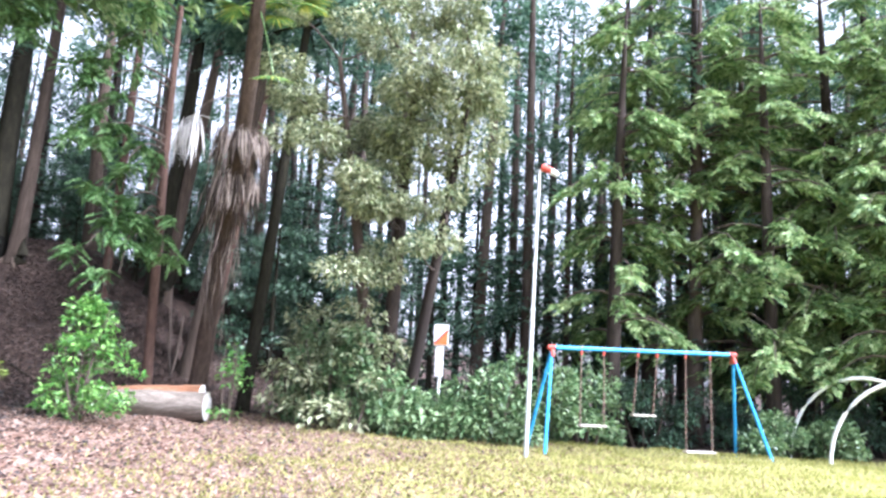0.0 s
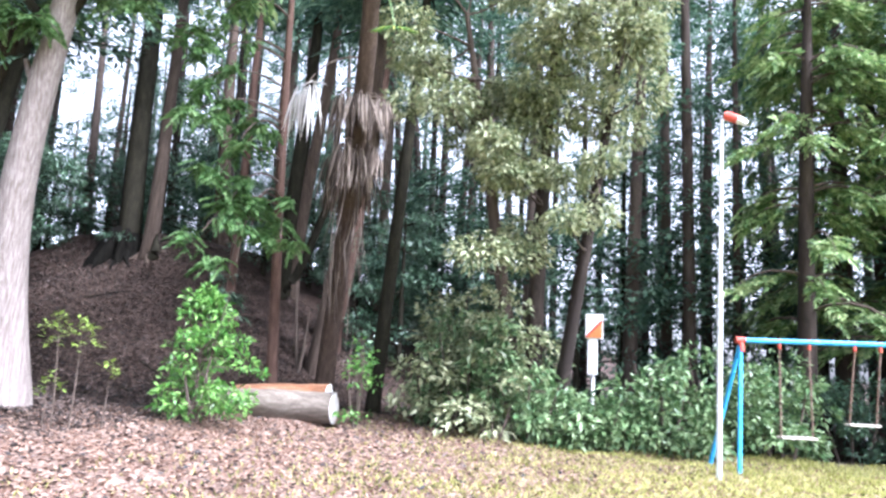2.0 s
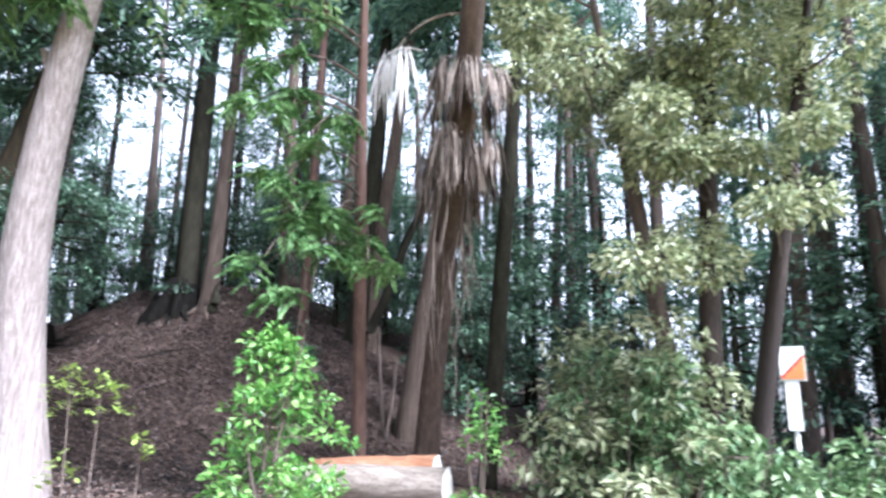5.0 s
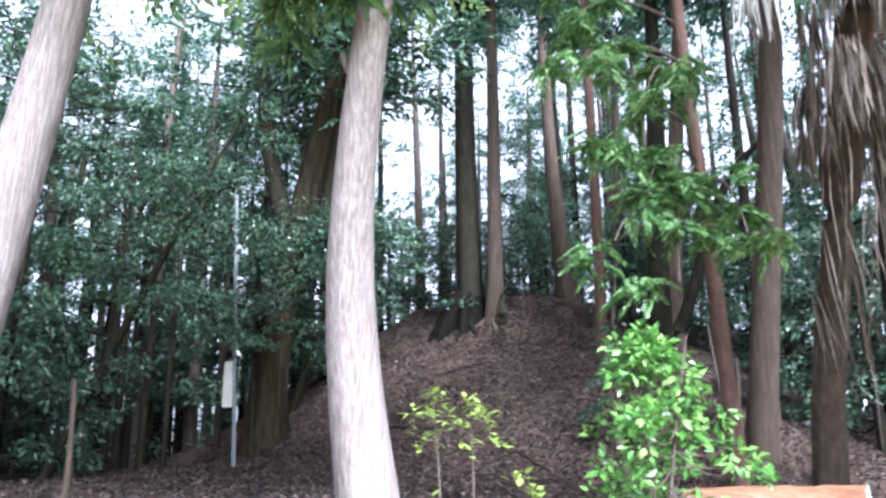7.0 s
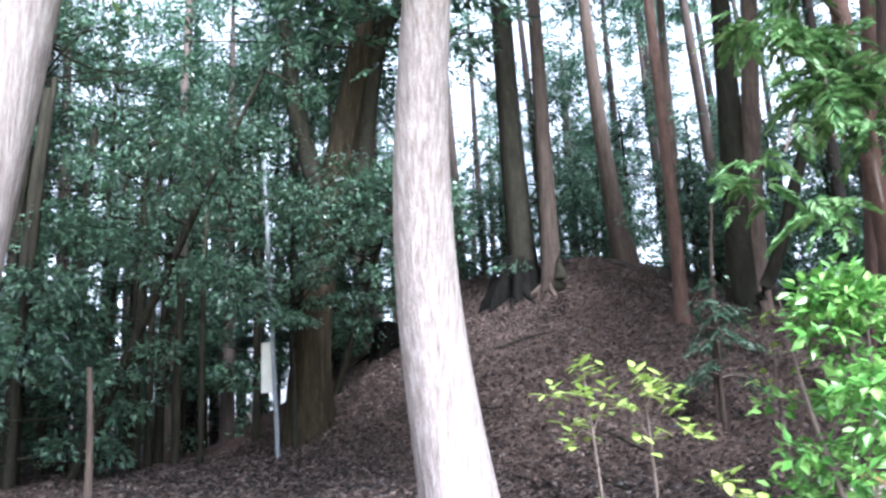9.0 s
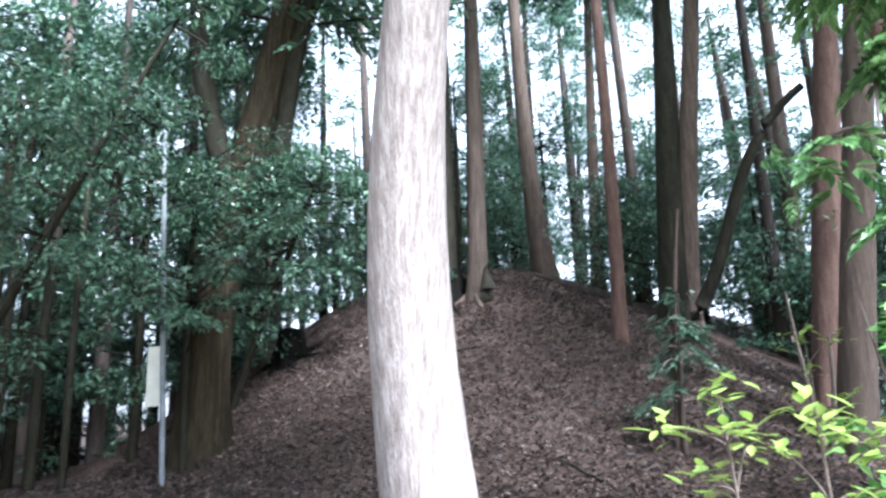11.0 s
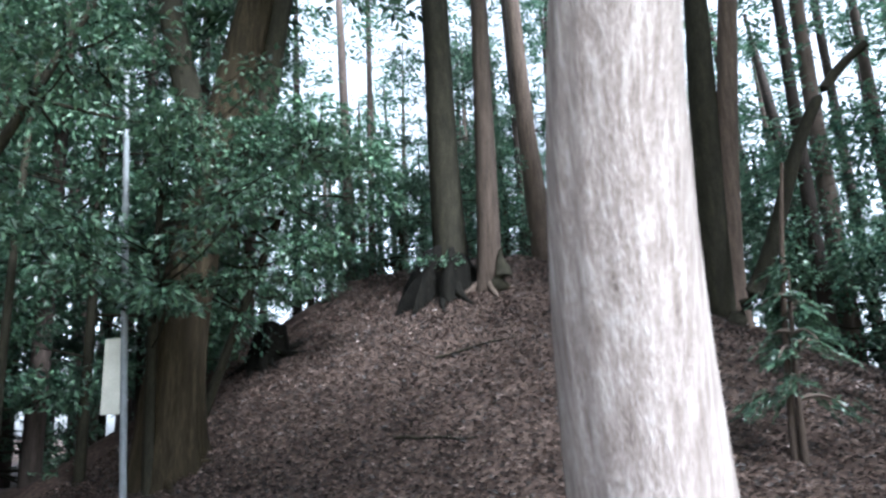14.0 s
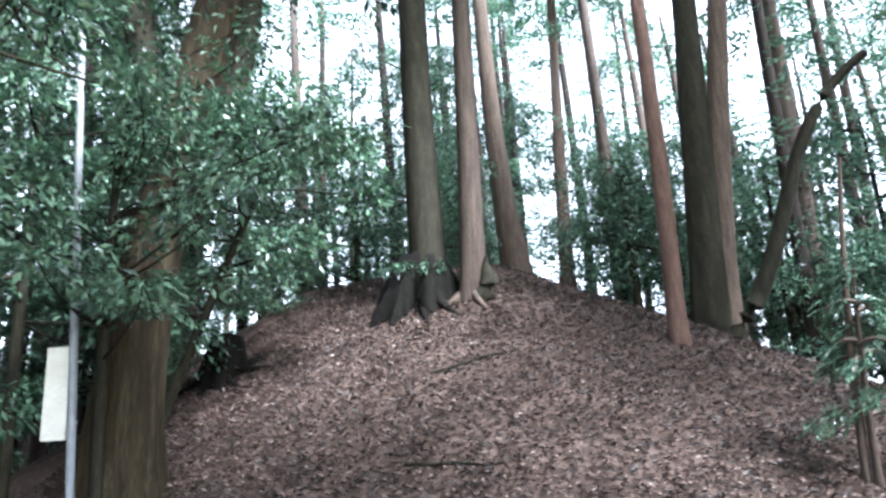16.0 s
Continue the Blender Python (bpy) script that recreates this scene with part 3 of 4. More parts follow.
    hang(S, W, root, base, [(sx, sy, z + 0.3), ((sx + x1) / 2, (sy + y1) / 2, z + 0.25), (x1, y1, z - drop)], 0.17, count)
sub("crown", mesh_of("crown", *sprays(rng, np.array(S) - base, np.array(W), 0.34, 19, 0.5), LEAF_SPRAY), root)

# leaning trunk beside the path
root, P, base = big_trunk("cypress_tree", "leaning cypress with pale peeling bark beside the path", [(-14.36, 6.62, 0.5), (-14.36, 6.86, 2.2), (-14.36, 7.12, 4.0), (-14.34, 7.32, 5.5), (-14.3, 7.44, 7.0), (-14.2, 7.7, 9.5), (-14.1, 7.9, 12.0)],
                          [0.42, 0.35, 0.315, 0.295, 0.28, 0.24, 0.18], BARK_PALE, 28, 0.02, 0.3, 4, 28, 6)
canopy(root, base, P, 9.2, 5.0, 60, 24, LEAF_CYPRESS, 0.95)

# big leaning evergreen with a fork, mossy foot
root, P, base = big_trunk("evergreen_tree", "big leaning evergreen with fluted brown bark below the mound", [(-21.25, 14.55, 1.0), (-21.2, 14.56, 3.5), (-20.92, 14.95, 6.9), (-20.7, 15.3, 8.5), (-20.5, 15.65, 11.0), (-20.3, 16.0, 14.0)],
                          [0.50, 0.41, 0.37, 0.37, 0.31, 0.2], BARK_FLUTED, 40, 0.06, 0.45, 6, 30, 7)
for ln in ([(-21.1, 14.75, 4.9), (-20.55, 15.6, 7.0), (-20.5, 15.66, 8.8), (-20.2, 16.2, 11.4), (-19.5, 17.6, 13.6)], [(-21.0, 14.85, 6.6), (-21.5, 14.4, 9.0), (-21.9, 14.2, 12.0)]):
    sub("limb", mesh_of("limb", *tube(curve(ln, 12) - base, [0.26, 0.24, 0.22, 0.16], 12, 0.04), BARK_DARK, True), root)
canopy(root, base, P, 10.5, 5.0, 60, 23, LEAF_DARK, 0.9)
roots(root, base, 6, 1.1, 0.1, BARK_FLUTED, 51)

# crest trees
def crest(name, label, pts, radii, bark, seed, flare=0.4, sides=18):
    z = gz(pts[0][0], pts[0][1])
    pts = [(pts[0][0], pts[0][1], z - 0.1)] + list(pts[1:])
    made = big_trunk(name, label, pts, radii, bark, sides, 0.035, flare, 4, 24, seed)
    if pts[-1][2] > 11:
        canopy(*made[:1], made[2], made[1], z + 10.5, 4.0, 26, seed + 500, None, 0.8)
    return made


made = crest("evergreen_tree", "thick dark-barked tree on the crest of the mound", [(-19.72, 20.45, 4.6), (-19.8, 20.4, 8.2), (-19.8, 20.38, 12.0), (-19.85, 20.4, 17)], [0.40, 0.345, 0.31, 0.25], BARK_DARK, 31, 0.15)
roots(made[0], made[2], 13, 1.4, 0.15, BARK_ROOT_SHADED, 52)
# root mass, blackened to stand for the shade round the tree foot
sub("root_mass", mesh_of("root_mass", *tube(np.array([(-0.15, -0.25, -1.1), (-0.15, -0.22, -0.45), (-0.12, -0.2, 0.0), (-0.08, -0.15, 0.4), (-0.03, -0.1, 0.68), (0.0, -0.05, 0.82)]), [1.0, 0.82, 0.66, 0.56, 0.44, 0.22], 22, 0.17, 55), BARK_ROOT_SHADED, True), made[0], "swollen mass of old roots, coloured near-black for shade")
made = crest("cypress_tree", "straight brown cypress trunk with a torn root", [(-18.72, 20.4, 4.6), (-18.62, 20.4, 7.8), (-18.55, 20.42, 11.5), (-18.5, 20.5, 17)], [0.27, 0.21, 0.185, 0.14], BARK_BROWN, 32)
roots(made[0], made[2], 5, 0.9, 0.09, BARK_BROWN, 53)
sub("torn_root", mesh_of("torn_root", *tube(curve([(0.25, -0.1, -0.1), (0.42, -0.12, 0.3), (0.36, -0.1, 0.62), (0.5, -0.1, 0.8)], 8), [0.2, 0.16, 0.07, 0.02], 9, 0.12, 54), BARK_DARK, True), made[0], "dark torn root stub")
crest("cypress_tree", "brown cypress trunk behind the crest", [(-19.7, 25.27, 5), (-20.0, 25.15, 9.8), (-20.12, 25.1, 14.5), (-20.2, 25.1, 19)], [0.38, 0.26, 0.215, 0.15], BARK_BROWN, 33)
crest("cypress_tree", "slim brown cypress trunk behind the crest", [(-19.15, 27.64, 5), (-18.95, 27.7, 10.8), (-18.65, 27.8, 17)], [0.25, 0.175, 0.13], BARK_BROWN, 34)
crest("pine_tree", "slender reddish-barked pine on the slope", [(-14.86, 20.15, 3.3), (-14.75, 20.15, 6.2), (-14.7, 20.15, 10), (-14.6, 20.2, 16)], [0.16, 0.14, 0.12, 0.09], BARK_RED, 35)
crest("evergreen_tree", "dark tree with a swollen trunk on the slope", [(-14.6, 22.5, 4), (-14.38, 22.52, 7.0), (-14.12, 22.55, 11), (-13.95, 22.6, 16)], [0.34, 0.3, 0.22, 0.14], BARK_DARK, 36)
crest("evergreen_tree", "dark tree growing close to its neighbour", [(-14.35, 22.75, 4), (-13.95, 22.7, 7.5), (-13.45, 22.65, 11), (-13.0, 22.6, 15)], [0.27, 0.23, 0.2, 0.14], BARK_BROWN, 37)
crest("evergreen_tree", "crooked dark trunk leaning far over", [(-14.25, 21.9, 3.5), (-13.25, 21.95, 5.0), (-12.04, 22.05, 7.65), (-11.15, 22.15, 8.45)], [0.17, 0.14, 0.12, 0.08], BARK_DARK, 38, 0.2)
crest("cypress_tree", "reddish cypress trunk at the edge of the wood", [(-11.25, 20.6, 1.8), (-10.65, 20.75, 6.6), (-10.15, 20.9, 10.8), (-9.9, 21, 15)], [0.27, 0.24, 0.19, 0.13], BARK_RED, 39)
crest("cypress_tree", "brown cypress trunk beside a stump", [(-10.65, 18.9, 1.2), (-10.1, 19.0, 4.8), (-9.65, 19.1, 8.0), (-9.2, 19.2, 14)], [0.28, 0.24, 0.2, 0.13], BARK_BROWN, 40)
crest("cypress_tree", "dark trunk behind the palm", [(-7.9, 17.2, 0.3), (-7.6, 17.2, 4), (-7.0, 17.3, 12)], [0.18, 0.15, 0.1], BARK_DARK, 44)
crest("sapling", "thin brown stake-like sapling in the shade", [(-15.04, 8.38, 0.6), (-15.04, 8.38, 1.75), (-15.05, 8.34, 2.42)], [0.055, 0.04, 0.032], BARK_BROWN, 46, 0.0, 8)

crest("dead_stem", "pale bare dead stem leaning by the trunk", [(-10.95, 18.5, 1.1), (-11.1, 18.5, 2.4), (-11.2, 18.5, 3.6)], [0.05, 0.035, 0.02], TWIG, 48, 0.0, 8)
crest("dead_stem", "pale bare dead stem leaning by the trunk", [(-10.9, 18.45, 1.1), (-10.75, 18.45, 1.9), (-10.68, 18.45, 2.9)], [0.05, 0.035, 0.02], TWIG, 49, 0.0, 8)
crest("sapling", "thin dark bent sapling at the foot of the slope", [(-12.6, 17.07, 1.3), (-12.48, 17.07, 2.8), (-12.2, 17.07, 4.9)], [0.05, 0.035, 0.02], BARK_BROWN, 50, 0.0, 8)

# moss and fern at the foot of the dark crest tree
leafy("fern_clump", (-19.85, 20.1), "low dark fern clump round the tree foot", [([(-19.9, 20.0, 4.3), (-19.9, 20.0, 5.2)], [0.03, 0.01])],
      [((-20.2 + 0.28 * i, 19.75 + 0.07 * i, gz(-20.2 + 0.28 * i, 19.75) + 0.88), 0.26, 60) for i in range(4)], LEAF_DARK, 0.12, 0.05, 50, "plant")


# ---------------------------------------------------------------- dark evergreens west of the mound
def evergreen(at, label, z_low, z_high, reach, n, seed, per=260, leaf=None, length=0.15, width=0.062, clump=(0.45, 0.85), lean=(0, 0)):
    r = np.random.default_rng(seed)
    z0 = gz(*at)
    stem = [(at[0], at[1], z0 - 0.2), (at[0] + lean[0] * 0.5, at[1] + lean[1] * 0.5, z0 + z_high * 0.5), (at[0] + lean[0], at[1] + lean[1], z0 + z_high)]
    cl = []
    for _ in range(n):
        h = r.uniform(z_low, z_high)
        f = 1 - 0.55 * (h - z_low) / (z_high - z_low)
        a, q = r.uniform(0, 6.28), r.uniform(0.25, 1.0) ** 0.7
        k = h / z_high
        cl.append(((at[0] + lean[0] * k + math.cos(a) * reach * f * q, at[1] + lean[1] * k + math.sin(a) * reach * f * q, z0 + h), r.uniform(*clump), int(per * r.uniform(0.6, 1.2))))
    return leafy("evergreen_tree", at, label, [(stem, [0.11, 0.08, 0.03])], cl, leaf or LEAF_DARK, length, width, seed, flat=0.55)


evergreen((-23.5, 14.2), "dense dark-leaved evergreen tree in the shade", 2.6, 10.0, 3.4, 44, 61)
evergreen((-22.6, 15.9), "dark-leaved evergreen with layered branches", 2.4, 5.4, 2.6, 36, 62, lean=(2.6, 0.6))
evergreen((-21.9, 9.6), "dense dark evergreen overhanging the sign", 3.4, 8.0, 2.6, 22, 63, lean=(3.0, 2.6), length=0.13, width=0.055)
layers = []
r = np.random.default_rng(77)
for z_b, (x1, y1), z_t in [(3.7, (-17.9, 12.2), 3.5), (4.0, (-18.6, 11.6), 3.8), (4.6, (-17.2, 12.6), 4.3), (4.8, (-18.9, 11.0), 4.6), (5.0, (-16.2, 13.2), 5.1), (5.4, (-17.6, 12.0), 5.6), (5.8, (-18.6, 12.6), 6.2), (4.3, (-18.2, 14.4), 4.0), (5.2, (-17.8, 14.0), 5.4), (6.2, (-17.4, 13.4), 6.7), (4.4, (-19.6, 11.4), 4.4)]:
    for q in np.linspace(0.3, 1.0, 6):
        layers.append(((-21.0 + (x1 + 21.0) * q + r.normal(0, 0.12), 14.0 + (y1 - 14.0) * q + r.normal(0, 0.12), z_b + (z_t - z_b) * q + r.normal(0, 0.06)), r.uniform(0.3, 0.52), int(r.uniform(50, 85))))
leafy("evergreen_tree", (-21.0, 14.0), "evergreen with layered boughs of glossy green leaves", [([(-21.0, 14.0, 0.8), (-21.05, 13.95, 3.6), (-21.0, 14.0, 7.2)], [0.09, 0.07, 0.03])],
      layers, LEAF_DARK, 0.135, 0.058, 78, flat=0.4, r_limb=0.02, droop=0.35)
evergreen((-22.5, 11.0), "dense dark evergreen at the wood edge", 1.8, 8.0, 2.8, 30, 64)
evergreen((-25.5, 12.5), "dark evergreen deep in the shade", 1.5, 10.0, 3.2, 50, 65)
evergreen((-25.0, 18.5), "dark evergreen behind the mound", 1.0, 9.0, 3.0, 44, 66)
evergreen((-28.5, 9.0), "dark evergreen deep in the shade", 1.5, 10.0, 3.4, 50, 74)
evergreen((-24.0, 7.0), "dense dark evergreen in the shade", 1.8, 9.5, 3.0, 50, 75)
evergreen((-29.5, 15.0), "dark evergreen deep in the shade", 1.0, 10.0, 3.4, 50, 76)
evergreen((-26.5, 11.2), "tall dark evergreen behind the sign", 5.5, 13.5, 3.6, 52, 781, per=200)
evergreen((-29.0, 15.8), "tall dark evergreen in the wood", 5.0, 13.5, 3.6, 48, 782, per=200)
# high crowns, mostly out of view, added to shade the west wood
for i, (x, y) in enumerate([(-24.5, 9.0), (-26.0, 4.5), (-30.5, 9.0), (-25.8, 17.2), (-30.0, 18.0), (-33.0, 13.0), (-29.0, 1.0)]):
    evergreen((x, y), "tall evergreen with a dense high crown added for shade", 9.5, 15.0, 3.8, 40, 800 + i, per=150, length=0.2, width=0.085)
# out of view: added to keep south-western sky light off the wood
for i, (x, y) in enumerate([(-22.5, 3.5), (-19.5, 1.0), (-26.0, 2.0), (-22.0, -1.5)]):
    evergreen((x, y), "unseen evergreen added to block sky light beside the path", 0.5, 11.0, 3.4, 60, 790 + i, per=200)
evergreen((-16.2, 23.5), "young dark evergreen on the slope", 0.6, 3.6, 1.7, 22, 67)
evergreen((-13.3, 25.2), "young dark evergreen among the trunks", 0.7, 4.6, 1.8, 24, 68, per=170)
evergreen((-22.5, 24.5), "dark understorey tree behind the crest", 0.8, 7.5, 2.8, 36, 70)
evergreen((-9.4, 21.5), "young evergreen behind the palm", 0.5, 5.0, 1.8, 24, 71)
evergreen((-21.5, 28.5), "understorey tree beyond the crest", 1.0, 7.0, 2.8, 34, 72, leaf=LEAF_FAR)
evergreen((-16.0, 28.5), "understorey tree beyond the crest", 1.0, 6.0, 2.6, 34, 73, leaf=LEAF_FAR)

for i, (x, y) in enumerate([(-21.5, 8.6), (-24.5, 9.6), (-26.5, 14.0), (-27.0, 10.5), (-24.5, 16.5), (-27.5, 18.0), (-31.0, 12.0), (-26.5, 6.0), (-30.0, 21.0), (-26.0, 22.0)]):
    evergreen((x, y), "low dark evergreen filling the shade", 0.25, 4.2, 2.2, 30, 700 + i, per=190, length=0.17, width=0.07)
for i, (x, y, top) in enumerate([(-11.6, 25.0, 3.2), (-13.2, 27.6, 4.0), (-10.2, 26.0, 4.5), (-25.5, 27.0, 5.0), (-23.6, 29.5, 6.5), (-21.8, 26.6, 3.4), (-18.0, 30.2, 5.5), (-17.2, 26.4, 3.0), (-15.8, 26.0, 4.0), (-20.4, 31.5, 7.0), (-14.6, 29.0, 5.5), (-24.6, 24.6, 4.0)]):
    evergreen((x, y), "leafy grey-green understorey tree behind the mound", 0.3, top, 2.3, 34, 760 + i, per=120, leaf=LEAF_FAR, length=0.16, width=0.068)
for i, (x, y) in enumerate(zip(np.random.default_rng(90).uniform(-31, -21.5, 34), np.random.default_rng(91).uniform(3.5, 13.0, 34))):
    k = np.random.default_rng(900 + i).uniform(0.045, 0.12)
    crest("understorey_tree", "slim dark bare trunk in the shade of the wood", [(x, y, 1), (x + 0.1 * math.sin(i), y, 4.5), (x + 0.4 * math.sin(i), y + 0.2, 9.0)], [k * 1.2, k, k * 0.7], BARK_DARK, 950 + i, 0.2, 8)
# stump and roots enlarged and blackened to stand for a shaded hollow
root = thing("tree_stump", (-23.0, 17.9, gz(-23.0, 17.9)), "stump blackened to fill a shaded hollow on the mound flank", "stump")
sub("stem", mesh_of("stem", *tube(np.array([(0, 0, -0.5), (0, 0, 0.0), (0.05, 0, 0.5), (0.08, 0, 0.8), (0.08, 0, 0.86)]), [0.62, 0.5, 0.36, 0.3, 0.06], 16, 0.16, 77), BARK_ROOT_SHADED, True), root)
roots(root, np.array(root.location), 7, 1.1, 0.12, BARK_ROOT_SHADED, 78)
for i, (x, y) in enumerate([(-7.5, 24.5), (-3.0, 23.5), (1.0, 25.0), (5.0, 26.0), (9.0, 27.0), (-11.0, 27.5), (-14.0, 32.0), (-19.0, 32.5), (-25.0, 30.0), (13.0, 26.0), (-5.0, 28.0), (3.0, 30.0)]):
    evergreen((x, y), "pale understorey tree among the plantation trunks", 0.4, 7.5, 2.6, 34, 720 + i, per=90, leaf=LEAF_FAR, length=0.22, width=0.09)
for i, (x, y) in enumerate([(-1.2, 22.4), (2.2, 22.9), (6.2, 23.6), (-6.2, 22.0), (-3.8, 20.6), (10.5, 24.5)]):
    evergreen((x, y), "understorey tree at the plantation edge", 0.4, 5.5, 2.0, 30, 740 + i, per=120, leaf=LEAF_FAR, length=0.18, width=0.075)
cypress((-12.5, 17.05), 2.3, 0.04, 0.7, 0.85, 80, "thin young cypress with sparse feathery sprays", n_branch=18, size=0.2, leaf=LEAF_DARK)

# ---------------------------------------------------------------- plantation behind everything
VARIANTS = [far_tree(100 + i, 15.0 + 1.2 * (i % 4), 0.13 + 0.025 * (i % 3), 6.5 + 1.0 * (i % 3), 34, 30) for i in range(5)]
FULLER = [far_tree(110 + i, 15.0 + 1.0 * (i % 4), 0.12 + 0.02 * (i % 3), 6.0 + 0.8 * (i % 3), 44, 30) for i in range(5)]
spots = []
r = np.random.default_rng(11)
tries = 0
while len(spots) < 250 and tries < 20000:
    tries += 1
    x, y = r.uniform(-44, 32), r.uniform(-2, 39)
    edge = 20.5 if x > -7 else (22.5 if x > -13 else (27.5 if x > -24 else (12.0 if x > -27 else -2.0)))
    if y < edge:
        continue
    if -24 < x < -13 and r.uniform() < 0.45:
        continue
    if all((x - a) ** 2 + (y - b) ** 2 > 1.3 for a, b in spots):
        spots.append((x, y))
for i, (x, y) in enumerate(spots):
    m = Matrix.Translation((x, y, gz(x, y))) @ pose(0, 0, 0, 0, 0, r.uniform(0, 360)) @ Matrix.Diagonal((*(r.uniform(0.75, 1.3),) * 2, r.uniform(0.85, 1.15), 1))
    kinds = FULLER if x > -9.5 else VARIANTS
    if kinds[0].matrix_basis.translation.length == 0:
        kinds[0].matrix_basis = m
    else:
        free = [k for k in kinds if k.matrix_basis.translation.length == 0]
        if free:
            free[0].matrix_basis = m
        else:
            copy_thing(kinds[i % len(kinds)], m)

# ---------------------------------------------------------------- cypresses at the edge of the play yard
for at, h, rad, low, reach, seed, n in [((1.4, 19.2), 12, 0.17, 2.6, 2.3, 201, 46), ((3.6, 20.4), 13, 0.19, 2.3, 2.8, 202, 62), ((5.4, 19.6), 12, 0.16, 2.0, 2.2, 208, 46), ((7.4, 20.8), 13, 0.2, 2.0, 3.0, 203, 70),
                                        ((9.2, 19.8), 12, 0.18, 1.8, 2.6, 209, 60), ((11.4, 20.6), 13, 0.2, 1.8, 3.2, 204, 74), ((14.0, 20.0), 13, 0.2, 1.8, 3.2, 205, 70), ((2.6, 22.6), 15, 0.2, 3.5, 2.8, 206, 60), ((9.4, 23.6), 15, 0.2, 3.5, 3.0, 207, 60), ((6.2, 23.4), 15, 0.2, 3.5, 2.8, 210, 60), ((8.3, 18.9), 7.5, 0.1, 2.2, 2.0, 211, 40), ((11.6, 18.8), 8.0, 0.12, 1.6, 2.4, 212, 52), ((5.9, 21.6), 10, 0.14, 2.0, 2.4, 213, 56)]:
    cypress(at, h, rad, low, reach, seed, "cypress with drooping green sprays at the yard edge", n_branch=n, bark=BARK_FAR, size=0.46, cone=0.3)

# ---------------------------------------------------------------- olive-leaved oak and undergrowth
r = np.random.default_rng(5)
oak = scatter_clumps(r, 54, ((-6.2, -1.3), (13.8, 16.4), (5.6, 10.6)), (0.4, 0.75), (420, 640)) + scatter_clumps(r, 14, ((-4.3, -1.9), (14.0, 15.4), (3.5, 5.4)), (0.35, 0.6), (300, 450))
leafy("oak_tree", (-3.9, 16.6), "tall oak with many stems and pale olive leaves",
      [([(-3.9, 16.6, 0), (-3.7, 16.2, 4), (-3.2, 15.4, 9)], [0.2, 0.15, 0.05]), ([(-4.1, 16.7, 0), (-4.6, 16.2, 4), (-5.2, 15.3, 9)], [0.17, 0.13, 0.05]), ([(-3.5, 16.7, 0), (-2.7, 16.0, 4), (-1.8, 15.2, 8.5)], [0.16, 0.12, 0.04])],
      oak, LEAF_OLIVE, 0.14, 0.06, 90, bark=BARK_FAR, droop=0.5)


def bush(at, label, w, d, h, n, seed, leaf=None, length=0.12, width=0.055, per=190):
    r = np.random.default_rng(seed)
    z0 = gz(*at)
    cl = []
    for _ in range(n):
        x, y = r.uniform(-w / 2, w / 2), r.uniform(-d / 2, d / 2)
        top = h * (1 - 0.6 * (2 * x / w) ** 2)
        cl.append(((at[0] + x, at[1] + y, z0 + r.uniform(0.15, max(0.3, top))), r.uniform(0.25, 0.45), int(per * r.uniform(0.6, 1.2))))
    stems = [([(at[0] + q * w * 0.1, at[1], z0 - 0.1), (at[0] + q * w * 0.2, at[1], z0 + h * 0.4), (at[0] + q * w * 0.3, at[1], z0 + h * 0.85)], [0.03, 0.02, 0.008]) for q in (-1, 0, 1)]
    return leafy("bush", at, label, stems, cl, leaf or LEAF_BUSH, length, width, seed, "bush", bark=TWIG, r_limb=0.012)


for i, (x, y, w, d, h) in enumerate([(-5.2, 16.4, 1.8, 1.4, 2.6), (-4.2, 16.0, 1.8, 1.3, 2.4), (-3.2, 15.9, 1.6, 1.2, 0.9), (-2.2, 16.1, 1.5, 1.2, 0.8), (-1.3, 16.4, 1.7, 1.3, 1.9), (-0.3, 16.9, 1.8, 1.4, 2.2), (0.8, 17.6, 1.8, 1.4, 2.1)]):
    bush((x, y), "leafy green undergrowth bush at the wood edge", w, d, h, 26, 300 + i, None, 0.16, 0.07, 110)
for i, (x, y, w, h) in enumerate([(-5.4, 16.6, 2.2, 3.3), (-4.4, 16.3, 2.0, 3.0)]):
    bush((x, y), "tall bush with pale olive-green leaves", w, 1.4, h, 36, 310 + i, LEAF_OLIVE, 0.16, 0.075, 80)
for i, (x, y, w, h, n) in enumerate([(-4.9, 15.5, 2.2, 2.3, 17), (-3.6, 15.3, 2.0, 1.4, 14), (-5.8, 15.7, 1.3, 1.9, 10), (-2.4, 15.5, 1.6, 1.1, 12), (-4.2, 15.0, 1.2, 0.8, 9)]):
    bush((x, y), "loose bush with broad glossy green leaves", w, 1.2, h, n, 315 + i, LEAF_BUSH if i % 2 else LEAF_OLIVE, 0.19, 0.088, 55)
for i, (x, y, w, d, h) in enumerate([(2.2, 19.2, 2.2, 1.4, 1.7), (4.0, 19.8, 2.2, 1.4, 1.6), (6.0, 20.4, 2.4, 1.5, 1.8), (8.2, 20.6, 2.4, 1.5, 1.9), (10.6, 20.2, 2.6, 1.5, 1.9), (13.2, 19.6, 2.6, 1.5, 1.9)]):
    bush((x, y), "dark low bush under the cypresses", w, d, h, 22, 320 + i, LEAF_DARK)
bush((5.0, 17.9), "small green bush behind the swing frame", 1.0, 0.8, 0.9, 12, 340)
bush((6.3, 18.3), "small green bush beside the white hoops", 0.8, 0.7, 0.8, 10, 341)


